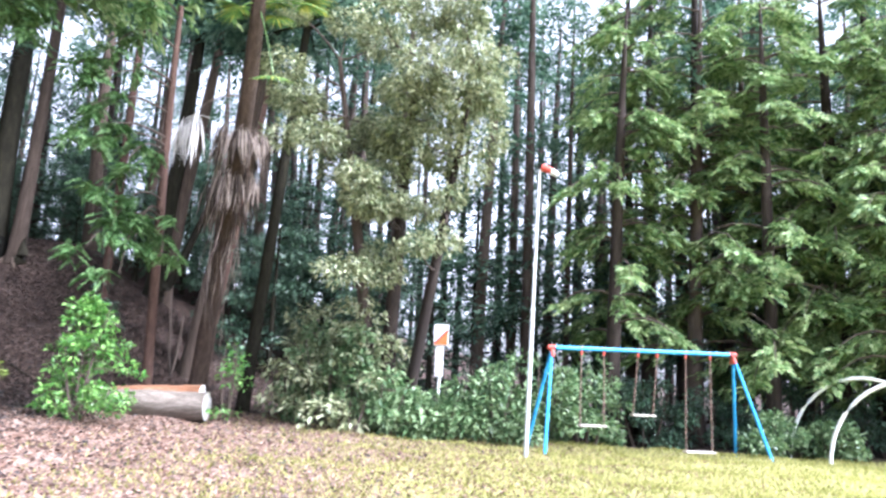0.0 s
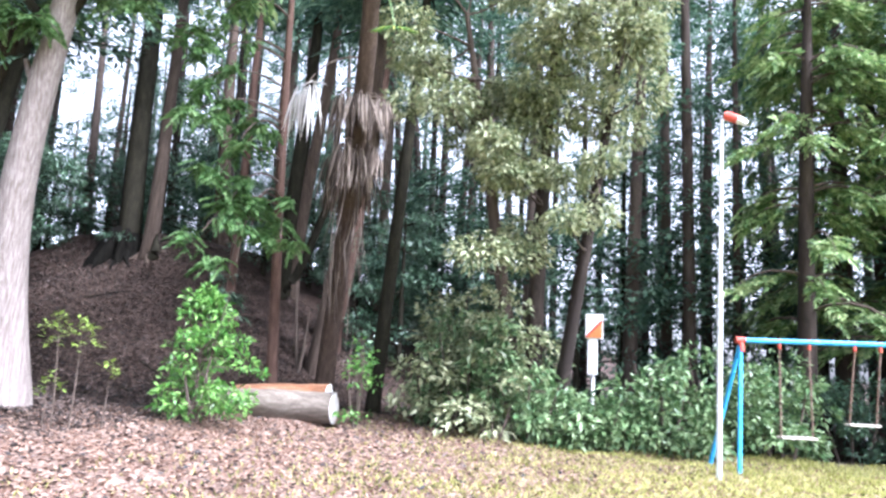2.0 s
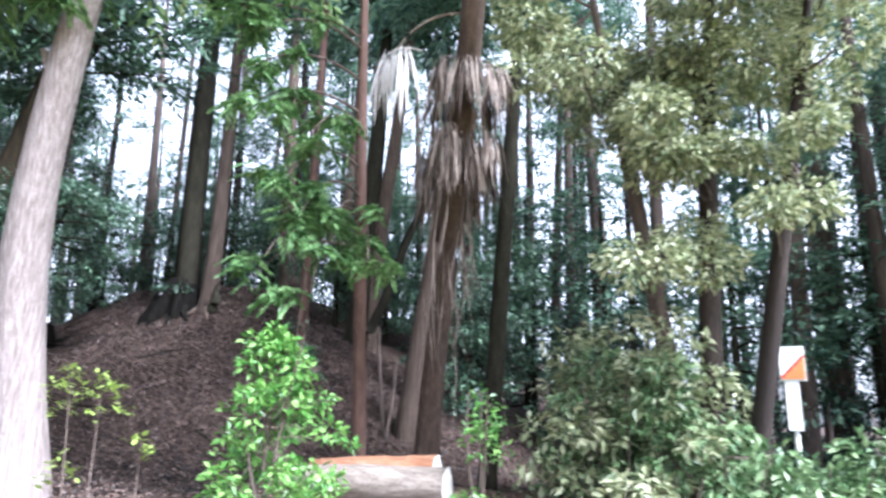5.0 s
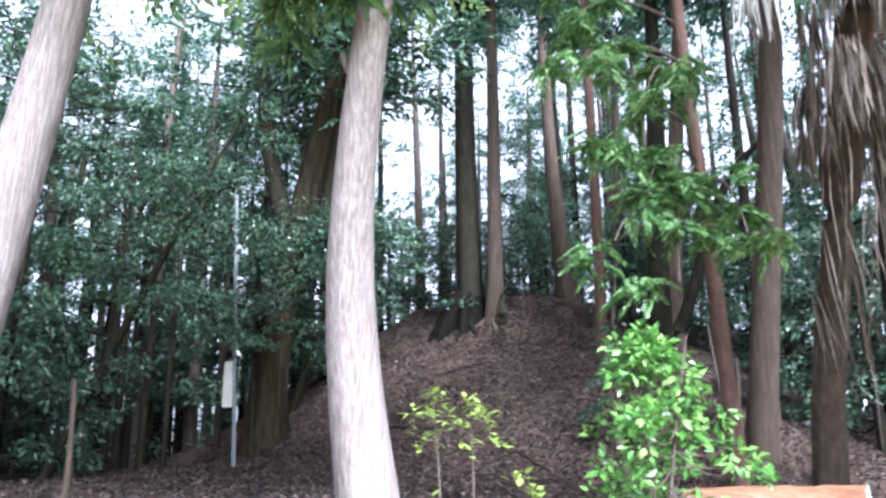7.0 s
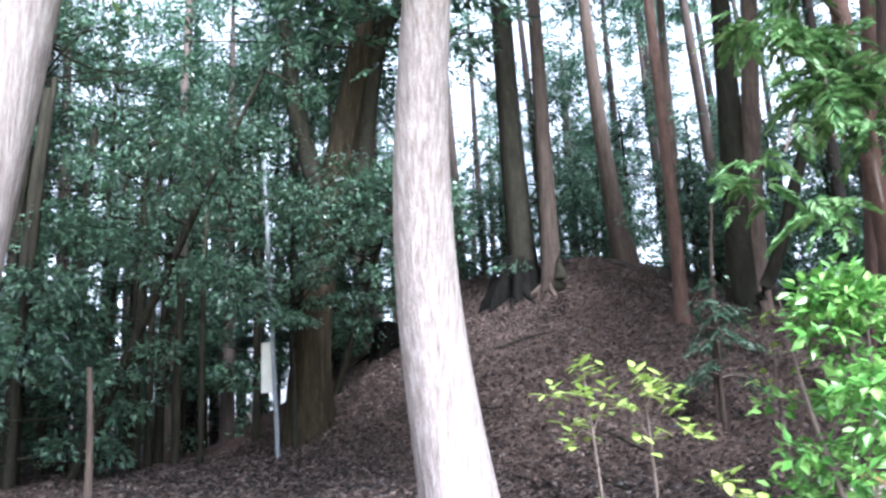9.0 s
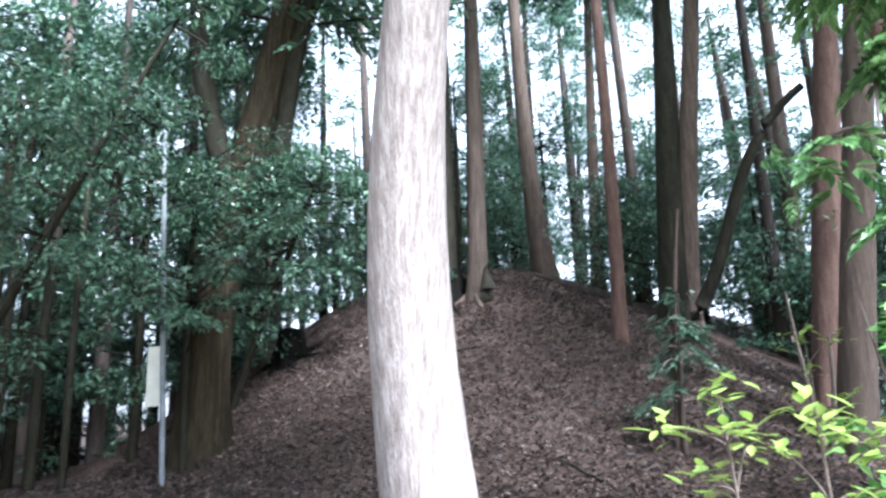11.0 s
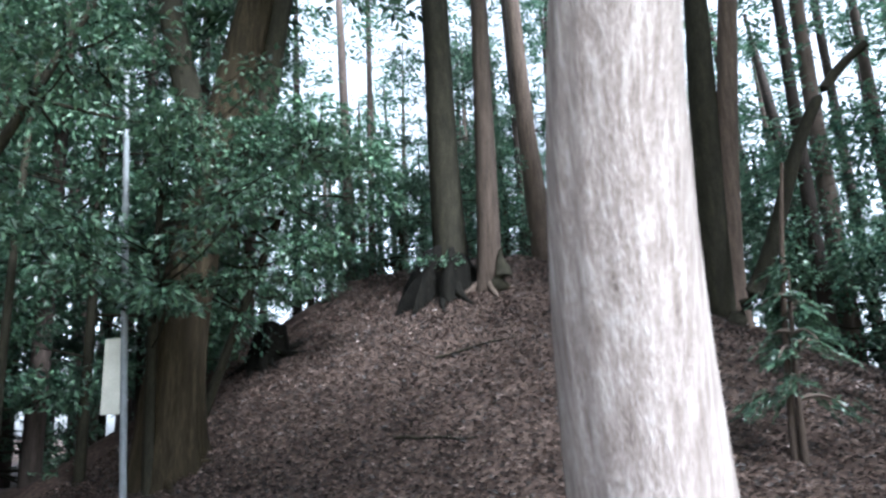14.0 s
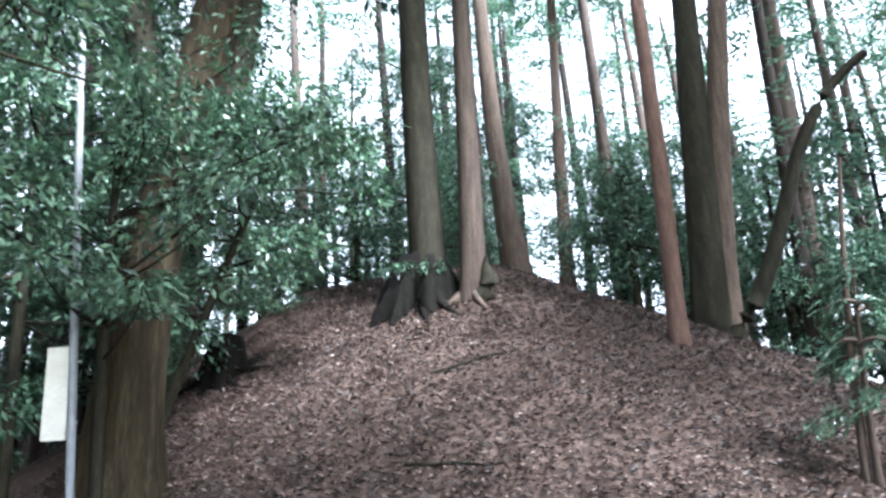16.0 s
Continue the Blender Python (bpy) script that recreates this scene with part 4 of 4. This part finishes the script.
# ---------------------------------------------------------------- shrubs by the log
def shrub(at, label, h, w, n, seed, leaf, length, width, per, name="shrub"):
    r = np.random.default_rng(seed)
    z0 = gz(*at)
    cl = []
    for _ in range(n):
        t = r.uniform(0, 1)
        rad = w / 2 * min(1.0, 0.7 + 1.8 * t) * (1 - t) ** 0.78 * r.uniform(0.25, 1.15)
        a = r.uniform(0, 6.28)
        cl.append(((at[0] + math.cos(a) * rad, at[1] + math.sin(a) * rad, z0 + 0.2 + t * (h - 0.3)), r.uniform(0.12, 0.24), int(per * r.uniform(0.6, 1.2))))
    stems = [([(at[0], at[1], z0 - 0.1), (at[0] + q * 0.12 * w, at[1] + r.normal(0, 0.05), z0 + h * 0.5), (at[0] + q * 0.2 * w, at[1] + r.normal(0, 0.1), z0 + h * 0.93)], [0.03, 0.02, 0.006]) for q in (-1, 0, 1)]
    return leafy(name, at, label, stems, cl, leaf, length, width, seed, "shrub", bark=TWIG, r_limb=0.008, droop=0.15)


shrub((-8.72, 12.22), "bright green leafy shrub in front of the log", 2.45, 2.5, 92, 400, LEAF_BRIGHT, 0.125, 0.062, 34)
shrub((-6.65, 14.2), "small sparse green shrub behind the log", 1.85, 1.0, 16, 401, LEAF_BRIGHT, 0.12, 0.055, 22)


def sapling(at, label, stems, seed):
    """A young tree with few large leaves, each one a leaf of its own."""
    r = np.random.default_rng(seed)
    z0 = gz(*at)
    base = np.array([at[0], at[1], z0])
    root = thing("sapling", base, label, "sapling")
    me = mesh_of("leaf", *leaf_blade(), LEAF_YELLOW, True)
    for foot, top, groups in stems:
        ln = curve([(*foot, -0.1), ((foot[0] + top[0]) / 2 + 0.02, (foot[1] + top[1]) / 2, top[2] / 2), top], 10)
        sub("stem", mesh_of("stem", *tube(ln, [0.014, 0.005], 6), TWIG, True), root)
        for (gx_, gy_, gz_), k in groups:
            g = np.array(top) + (gx_, gy_, gz_)
            foot_p = ln[np.argmin(np.abs(ln[:, 2] - (g[2] - 0.12)))]
            sub("twig", mesh_of("twig", *tube(curve([foot_p, (foot_p + g) / 2 + (0, 0, 0.02), g], 5), [0.006, 0.003], 4), TWIG), root)
            for j in range(int(k * 1.6)):
                a = j * 2.4 + r.uniform(-0.4, 0.4)
                leaf = sub("leaf", me, root)
                tilt = r.uniform(-35, 40)
                s = r.uniform(0.45, 0.85)
                leaf.matrix_local = Matrix.Translation(Vector(g + r.normal(0, 0.045, 3))) @ pose(0, 0, 0, 0, -tilt, math.degrees(a)) @ Matrix.Scale(s, 4)
    return root


def leaf_blade():
    """An oval leaf along +x, 15 cm, folded along the rib."""
    xs = np.linspace(0, 0.15, 6)
    ws = np.array([0.003, 0.030, 0.040, 0.034, 0.018, 0.001])
    zs = -1.2 * (xs - 0.05) ** 2
    V, F = [], []
    for x, w, z in zip(xs, ws, zs):
        V += [(x, -w, z + 0.006), (x, 0, z), (x, w, z + 0.006)]
    for i in range(5):
        for k in (0, 1):
            F.append((3 * i + k, 3 * i + k + 1, 3 * i + k + 4, 3 * i + k + 3))
    return np.array(V), np.array(F)


sapling((-9.32, 9.95), "young tree with large yellow-green leaves",
        [((-0.08, 0.0), (-0.08, -0.1, 1.62), [((0, 0, 0), 9), ((-0.22, 0.0, -0.12), 9), ((0.05, 0.1, -0.2), 8), ((-0.05, -0.1, -0.35), 7), ((-0.14, 0.12, -0.32), 7), ((0.1, -0.12, -0.1), 8)]),
         ((0.22, 0.05), (0.24, 0.05, 1.58), [((0, 0, 0), 9), ((0.15, 0.05, -0.15), 9), ((-0.14, 0.0, -0.18), 8), ((0.05, -0.1, -0.36), 6), ((0.24, 0.1, -0.32), 8), ((0.0, 0.15, -0.1), 8)])], 410)
sapling((-8.85, 10.35), "low young plant with yellow-green leaves", [((0, 0), (0.05, 0, 0.95), [((0, 0, 0), 9), ((0.12, 0, -0.1), 8)])], 411)
sapling((-9.55, 9.9), "low young plant with yellow-green leaves", [((0, 0), (0.02, 0, 0.72), [((0, 0, 0), 8), ((0.1, 0.1, -0.15), 7), ((-0.12, 0, -0.2), 7)])], 412)


sapling((-9.85, 13.35), "slender young tree with glossy green leaves",
        [((0.0, 0.0), (0.0, 0.0, 2.1), [((0, 0, 0), 5), ((-0.2, 0.0, -0.1), 5), ((0.22, 0.0, -0.05), 5), ((0.0, 0.1, -0.3), 5), ((0.3, -0.1, -0.55), 7), ((-0.1, -0.1, -0.6), 7), ((0.1, 0.1, -0.75), 7), ((0.45, 0.0, -0.8), 7)])], 413)


# ---------------------------------------------------------------- logs
def log(name, label, a, b, r0, r1, mat, seed):
    a, b = np.array(a, float), np.array(b, float)
    root = thing(name, ((a[0] + b[0]) / 2, (a[1] + b[1]) / 2, gz((a[0] + b[0]) / 2, (a[1] + b[1]) / 2)), label, "log")
    o = np.array(root.location)
    ln = curve([a - o, (a + b) / 2 - o + (0, 0, -0.02), b - o], 16)
    sides = 22
    v, f = tube(ln, [r0 * 0.8, r0, (r0 + r1) / 2 * 1.05, r1 * 0.97, r1], sides, 0.055, seed)
    sub("bark", mesh_of("bark", v, f, mat, True), root)
    for end, ring in (("cut_face", v[-sides:]), ("cut_face", v[:sides])):
        c = ring.mean(0)
        d = unit(ln[-1] - ln[0]) * (0.012 if ring is not v[:sides] and np.allclose(ring, v[-sides:]) else -0.012)
        V = np.concatenate([ring, c + (ring - c) * 0.6 + d, [c + d * 1.2]])
        F = [(i, (i + 1) % sides, sides + (i + 1) % sides, sides + i) for i in range(sides)]
        tri = [(sides + i, sides + (i + 1) % sides, 2 * sides) for i in range(sides)]
        me = bpy.data.meshes.new(end)
        me.from_pydata(V.tolist(), [], F + tri)
        me.materials.append(LOG_CUT)
        sub(end, me, root, "bleached pale sawn end")
    return root


log("fallen_log", "weathered grey fallen log with a pale sawn end", (-9.5, 13.75, 0.64), (-7.2, 14.3, 0.60), 0.27, 0.30, LOG_GREY, 1)
log("fallen_log", "rotten orange-brown log lying behind another log", (-9.6, 14.3, 0.68), (-7.6, 14.75, 0.70), 0.28, 0.32, LOG_RUST, 2)


# ---------------------------------------------------------------- palm
def palm():
    pts = [(-8.45, 15.85, 0.25), (-8.28, 15.66, 1.32), (-7.89, 15.2, 2.89), (-7.32, 14.48, 4.39), (-6.84, 13.85, 5.35), (-6.41, 13.2, 6.19), (-6.05, 12.6, 7.2), (-5.7, 12.1, 8.9)]
    P = curve(pts, 30)
    base = np.array([P[0][0], P[0][1], gz(P[0][0], P[0][1])])
    root = thing("palm_tree", base, "tall leaning fan palm with a shaggy skirt of dead fronds", "palm tree")
    L = P - base
    sub("trunk", mesh_of("trunk", *tube(L, [0.24, 0.20, 0.18, 0.19, 0.17, 0.15], 18, 0.07, 3), BARK_PALM, True), root)
    rng = np.random.default_rng(8)

    def hanging(at, out, length, spread, k, name="dead_frond", mat=PALM_DEAD):
        """One folded dead fan: strips that fall from its hub."""
        B, Wy, NN, LL = [], [], [], []
        hub = np.array(at)
        for q in range(k):
            a = (q / (k - 1) - 0.5) * spread
            d = unit(np.array(out) + np.cross([0, 0, 1], out) * math.sin(a) * 1.1)
            s = hub + d * rng.uniform(0.05, 0.22) + rng.normal(0, 0.02, 3)
            B.append(s)
            Wy.append(d * rng.uniform(0.12, 0.34) + (0, 0, -1) + rng.normal(0, 0.07, 3))
            NN.append(d + rng.normal(0, 0.3, 3))
            LL.append(length * rng.uniform(0.65, 1.15))
        v, f = leaf_quads(np.array(B), np.array(Wy), np.array(NN), np.array(LL), 0.045)
        stalk = tube(curve([hub - np.array(out) * 0.35 + (0, 0, 0.1), hub + (0, 0, 0.08), hub + np.array(out) * 0.1], 5), [0.014, 0.01], 4)
        sub(name, mesh_of(name, *join([(v, f), stalk]), mat), root)

    def stem_at(z):
        return np.array([np.interp(z, L[:, 2], L[:, i]) for i in range(3)])
    # two tiers of dead fans
    for z, k, length in ((4.75, 6, 0.7), (5.15, 6, 0.85), (5.3, 4, 0.95), (5.85, 6, 0.75), (6.0, 5, 0.7)):
        for i in range(k):
            a = 6.283 * i / k + rng.uniform(-0.15, 0.15)
            out = np.array([math.cos(a), math.sin(a), 0.0])
            hanging(stem_at(z + rng.uniform(-0.15, 0.15)) + out * rng.uniform(0.22, 0.42), out, length * rng.uniform(0.8, 1.15), 3.0, 24)
    # one bleached fan that stands off to the side
    hanging(np.array([-7.05, 12.3, 6.35]) - base, np.array([-0.8, -0.6, 0]), 1.0, 3.0, 20, "bleached_frond", PALM_BLEACHED)
    hanging(np.array([-7.0, 12.35, 6.4]) - base, np.array([0.3, -0.9, 0]), 1.0, 3.6, 22, "bleached_frond", PALM_BLEACHED)
    arm = curve([stem_at(6.6), (stem_at(6.6) + np.array([-7.05, 12.3, 6.35]) - base) / 2 + (0, 0, 0.25), np.array([-7.05, 12.3, 6.4]) - base], 8)
    sub("stalk", mesh_of("stalk", *tube(arm, [0.02, 0.012], 5), PALM_DEAD), root)
    # long threads that trail down the stem
    B = []
    for _ in range(60):
        z = rng.uniform(2.6, 4.9)
        a = rng.uniform(-2.6, 0.6)
        B.append(stem_at(z) + np.array([math.cos(a), math.sin(a), 0]) * rng.uniform(0.2, 0.38))
    B = np.array(B)
    n = len(B)
    sub("fibre_skirt", mesh_of("fibre_skirt", *leaf_quads(B, rng.normal(0, 0.09, (n, 3)) + (0.03, 0, -1), rng.normal(0, 1, (n, 3)), rng.uniform(0.7, 2.2, n), 0.022), PALM_DEAD), root, "", "stuff")
    # green fans of the head
    for i in range(22):
        a = 6.283 * i / 22 * 2.6 + rng.uniform(-0.2, 0.2)
        lift = rng.uniform(0.15, 1.0)
        d = unit(np.array([math.cos(a), math.sin(a), lift]))
        hub0 = stem_at(8.45)
        hub = hub0 + d * rng.uniform(0.7, 1.1) + (0, 0, -0.1)
        fan(root, hub0, hub, d, rng)
    for (hx, hy, hz), d in (((-5.05, 11.75, 6.95), (0.3, -0.8, -0.3)), ((-5.9, 11.7, 8.35), (-0.6, -0.6, -0.3)), ((-4.5, 12.0, 8.5), (0.7, -0.5, -0.3))):
        fan(root, stem_at(8.3), np.array([hx, hy, hz]) - base, unit(np.array(d)), rng)
    return root


def fan(root, hub0, hub, d, rng):
    k = 26
    side = unit(np.cross(d, (0, 0, 1)))
    up = np.cross(side, d)
    B, Wy, NN, LL = [], [], [], []
    for q in range(k):
        t = (q / (k - 1) - 0.5) * 4.2
        B.append(hub)
        Wy.append(d * math.cos(t) + side * math.sin(t) + np.array([0, 0, -0.18]))
        NN.append(up)
        LL.append(0.62 * (0.75 + 0.25 * math.cos(t)) * rng.uniform(0.9, 1.08))
    v, f = leaf_quads(np.array(B), np.array(Wy), np.array(NN), np.array(LL), 0.05)
    stalk = tube(curve([hub0, (hub0 + hub) / 2 + (0, 0, 0.08), hub], 6), [0.016, 0.01], 4)
    sub("frond", mesh_of("frond", *join([(v, f), stalk]), PALM_GREEN), root)


palm()


# ---------------------------------------------------------------- play yard
def rod(a, b, r0, r1=None, sides=12, n=4):
    v, f = tube(np.linspace(a, b, n), [r0, r1 if r1 is not None else r0], sides)
    caps = []
    V = np.concatenate([v, [v[:sides].mean(0)], [v[-sides:].mean(0)]])
    m = len(v)
    for i in range(sides):
        k = (i + 1) % sides
        caps.append((k, i, m, m))
        caps.append((m - sides + i, m - sides + k, m + 1, m + 1))
    bm = bmesh.new()
    vs = [bm.verts.new(c) for c in V]
    for q in f:
        bm.faces.new([vs[i] for i in q])
    for q in caps:
        bm.faces.new([vs[i] for i in q[:3]])
    bmesh.ops.recalc_face_normals(bm, faces=bm.faces)
    return bm


def box(sx, sy, sz, m=None, bevel=0.006):
    bm = bmesh.new()
    bmesh.ops.create_cube(bm, size=1)
    bmesh.ops.scale(bm, vec=(sx, sy, sz), verts=bm.verts)
    bmesh.ops.bevel(bm, geom=bm.edges[:], offset=bevel, segments=2, affect="EDGES")
    if m is not None:
        bmesh.ops.transform(bm, matrix=m, verts=bm.verts)
    return bm


def swing_set():
    TL, TR = np.array([0.08, 15.29, 2.20]), np.array([4.0, 17.12, 2.27])
    along = unit(TR - TL)
    front = np.array([along[1], -along[0], 0])
    o = np.array([2.0, 16.2, 0.0])
    root = thing("swing_set", o, "blue painted three-seat swing set with red fittings on grass", "swing set")
    part("beam", rod(TL - along * 0.08 - o, TR + along * 0.08 - o, 0.045, None, 14), PAINT_BLUE, root)
    for top, s in ((TL, -1), (TR, 1)):
        for q in (1, -1):
            out, wide = (0.34, 0.57) if s < 0 else (0.46, 0.64)
            foot = top + front * wide * q + along * s * out
            foot[2] = gz(foot[0], foot[1]) - 0.08
            part("leg", rod(top - (0, 0, 0.03) - o, foot - o, 0.036, None, 12), PAINT_BLUE, root)
        c = part("corner_joint", rod(top - along * 0.09 - o, top + along * 0.07 - o, 0.056, None, 12), PAINT_RED, root, "red painted joint sleeve")
        for q in (1, -1):
            part("sleeve", rod(top - (0, 0, 0.02) - o, top + front * 0.06 * q - (0, 0, 0.2) - o, 0.045, None, 10), PAINT_RED, c)
    return root, TL, TR, along, front, o


swing_root, TL, TR, along, front, o = swing_set()


def swing(f0, f1, seat_z, push, skew, label):
    a, b = TL + (TR - TL) * f0, TL + (TR - TL) * f1
    root = thing("swing", (a + b) / 2 - np.array([0, 0, 2.2]), label, "swing", "swings on the frame")
    o = np.array(root.location)
    mid = (a + b) / 2 + front * push + along * skew
    half = np.linalg.norm(b - a) / 2 * 1.05
    ends = []
    for top, s in ((a, -1), (b, 1)):
        part("hanger", rod(top + (0, 0, 0.05) - o, top - (0, 0, 0.13) - o, 0.03, None, 10), PAINT_RED, root, "red swing hanger clamped on the beam")
        end = mid + along * s * half
        end[2] = seat_z
        ends.append(end)
        # links of the chain, turned about each other
        p, q = top - (0, 0, 0.12), end
        n = 44
        pieces = []
        d = unit(q - p)
        u = unit(np.cross(d, (0.3, 0.9, 0.1)))
        w = np.cross(d, u)
        for i in range(n):
            c = p + (q - p) * (i + 0.5) / n
            l = np.linalg.norm(q - p) / n * 0.66
            e = u if i % 2 else w
            ring = [c + d * l * math.cos(t) + e * 0.016 * math.sin(t) for t in np.linspace(0, 2 * math.pi, 7)]
            pieces.append(tube(np.array(ring), [0.0075, 0.0075], 4))
        v, f = join(pieces)
        sub("chain", mesh_of("chain", v - o, f, CHAIN, True), root)
    c = (ends[0] + ends[1]) / 2 - o
    rot = Matrix.Translation(Vector(c)) @ Matrix.Rotation(math.atan2(along[1], along[0]), 4, "Z")
    part("seat", box(half * 2 + 0.06, 0.2, 0.035, rot), SEAT, root, "weathered pale swing seat")
    return root


swing(0.155, 0.275, 0.62, 0.0, 0.0, "swing with a pale board seat hanging level")
swing(0.46, 0.565, 0.86, -0.25, 0.02, "swing with a raised pale board seat")
swing(0.725, 0.865, 0.14, 0.0, 0.0, "swing with a low dark seat near the grass")


def windsock_pole():
    a, b = np.array([-0.28, 13.73, 0.0]), np.array([-0.15, 13.88, 5.66])
    root = thing("windsock_pole", a, "tall galvanised pole with a small red and white windsock", "pole")
    part("pole", rod((0, 0, -0.2), (b - a) * 0.5, 0.042, 0.042, 14), STEEL, root)
    part("upper_pole", rod((b - a) * 0.5, b - a, 0.034, 0.03, 14), STEEL, root)
    part("collar", rod((b - a) * 0.495, (b - a) * 0.505, 0.05, 0.05, 14), STEEL, root)
    part("arm", rod(b - a + (-0.03, 0, -0.08), b - a + (0.07, 0, 0.0), 0.012), STEEL, root)
    for name, p, q, r0, r1, mat in (("red_cloth", (0.05, 0, 0.05), (0.24, -0.02, -0.04), 0.075, 0.065, CLOTH_RED), ("white_cloth", (0.242, -0.02, -0.042), (0.36, -0.03, -0.13), 0.065, 0.045, CLOTH_WHITE)):
        v, f = tube(curve([b - a + p, b - a + (np.array(p) + q) / 2 + (0, 0, 0.01), b - a + q], 8), [r0, r1], 12, 0.08, 4)
        sub(name, mesh_of(name, v, f, mat, True), root)


windsock_pole()


def notice_post():
    x, y = -2.76, 17.25
    z = gz(x, y)
    root = thing("notice_post", (x, y, z), "white post with a board painted white and orange in the bushes", "sign post")
    part("post", rod((0, 0, -0.2), (0, 0, 1.6), 0.04, None, 12), PAINT_WHITE, root)
    part("lower_board", box(0.2, 0.05, 0.75, Matrix.Translation((0, -0.06, 1.72))), PAINT_WHITE, root)
    b = part("board", box(0.36, 0.05, 0.52, Matrix.Translation((0.03, -0.07, 2.35))), PAINT_WHITE, root)
    bm = bmesh.new()
    tri = [bm.verts.new(c) for c in ((-0.13, -0.1, 2.11), (0.2, -0.1, 2.11), (0.2, -0.1, 2.45))]
    bm.faces.new(tri)
    ex = bmesh.ops.extrude_face_region(bm, geom=bm.faces[:])
    bmesh.ops.translate(bm, vec=(0, -0.008, 0), verts=[g for g in ex["geom"] if isinstance(g, bmesh.types.BMVert)])
    part("orange_panel", bm, ORANGE, b, "orange painted triangle on the board")
    part("stripe", box(0.48, 0.012, 0.05, Matrix.Translation((0.035, -0.103, 2.3)) @ Matrix.Rotation(-0.8, 4, "Y"), 0.003), PAINT_RED, b)


notice_post()


def hoops():
    root = thing("climbing_hoops", (6.6, 17.6, 0), "white painted tubular climbing hoops on grass", "climbing frame")
    o = np.array(root.location)
    for foot, way, h in (((5.93, 17.23, -0.05), (0.95, -0.31, 0), 1.9), ((5.45, 18.5, -0.05), (0.95, -0.31, 0), 1.95)):
        way = unit(way)
        ring = [np.array(foot) + way * (1.55 - 1.55 * math.cos(t)) + np.array([0, 0, h * math.sin(t)]) for t in np.linspace(0, math.pi, 25)]
        sub("hoop", mesh_of("hoop", *tube(np.array(ring) - o, [0.04, 0.04], 12), PAINT_WHITE, True), root)


hoops()


def shade_sign():
    x, y = -20.38, 13.27
    z = gz(x, y)
    root = thing("sign_post", (x, y, z), "grey steel post with a tall narrow cream sign board", "sign")
    part("post", rod((0, 0, -0.3), (-0.15, -0.3, 6.6), 0.05, 0.045, 14), DULL_STEEL, root)
    part("panel", box(0.32, 0.035, 1.08, Matrix.Translation((-0.29, -0.13, 1.9)) @ Matrix.Rotation(0.38, 4, "Z"), 0.008), SIGN_PAINT, root)
    for h in (1.55, 2.25):
        part("bracket", rod((-0.02, -0.03, h), (-0.24, -0.1, h), 0.012, None, 8), STEEL, root)


shade_sign()

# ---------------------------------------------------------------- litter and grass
litter("fallen_leaves", "brown dry leaves strewn over the ground", LITTER_SHADED, 70000, -24, 2, 4, 22, 0.085, lambda x, y: np.clip(1.1 - (x + 12) / 16, 0.25, 1), 0.0, 31)
# slope leaves carry the shade of the wood in their colour
litter("slope_leaf_litter", "brown leaves thick on the slope, coloured dark for shade", LITTER_SHADED, 90000, -24, -9, 9.5, 23, 0.075, None, 0.0, 34)
litter("fallen_leaf_drifts", "pink-brown leaves drifted over the yard, coloured pale for open light", LITTER_LIT, 90000, -11, 5, 4, 17, 0.07, lambda x, y: np.clip((x + 11.5) / 4, 0, 1) * np.clip((5.5 - x) / 6, 0.1, 1), 0.0, 32)
litter("grass_blades", "short yellow-green grass tufts", GRASS, 90000, -7, 11, 6, 18, 0.09, lambda x, y: np.clip((x + 6) / 7, 0.05, 1), 1.0, 33, "grass")


# ---------------------------------------------------------------- fallen sticks
for i, (x, y, a, L) in enumerate([(-10.6, 13.6, 0.4, 1.3), (-12.9, 14.6, 2.6, 1.1), (-14.3, 13.4, 1.1, 0.8), (-16.8, 15.6, 0.2, 1.2), (-13.6, 15.9, 2.9, 0.9), (-11.2, 15.6, 1.9, 0.7), (-9.9, 12.9, 0.9, 0.6), (-17.6, 18.0, 0.6, 1.4)]):
    r = np.random.default_rng(900 + i)
    n = 7
    pts = []
    for q in np.linspace(-0.5, 0.5, n):
        px, py = x + math.cos(a) * L * q + r.normal(0, 0.02), y + math.sin(a) * L * q + r.normal(0, 0.02)
        pts.append((px - x, py - y, gz(px, py) - gz(x, y) + 0.03))
    root = thing("stick", (x, y, gz(x, y)), "dark broken stick lying on the leaves", "stick", "fallen sticks")
    sub("shaft", mesh_of("shaft", *tube(np.array(pts), [0.022, 0.02, 0.009], 7, 0.1, i), BARK_DARK, True), root)
    fork = np.array(pts[4])
    sub("side_twig", mesh_of("side_twig", *tube(np.array([fork, fork + (math.cos(a + 0.7) * 0.15, math.sin(a + 0.7) * 0.15, 0.05), fork + (math.cos(a + 0.6) * 0.3, math.sin(a + 0.6) * 0.3, 0.06)]), [0.01, 0.004], 5), BARK_DARK, True), root)
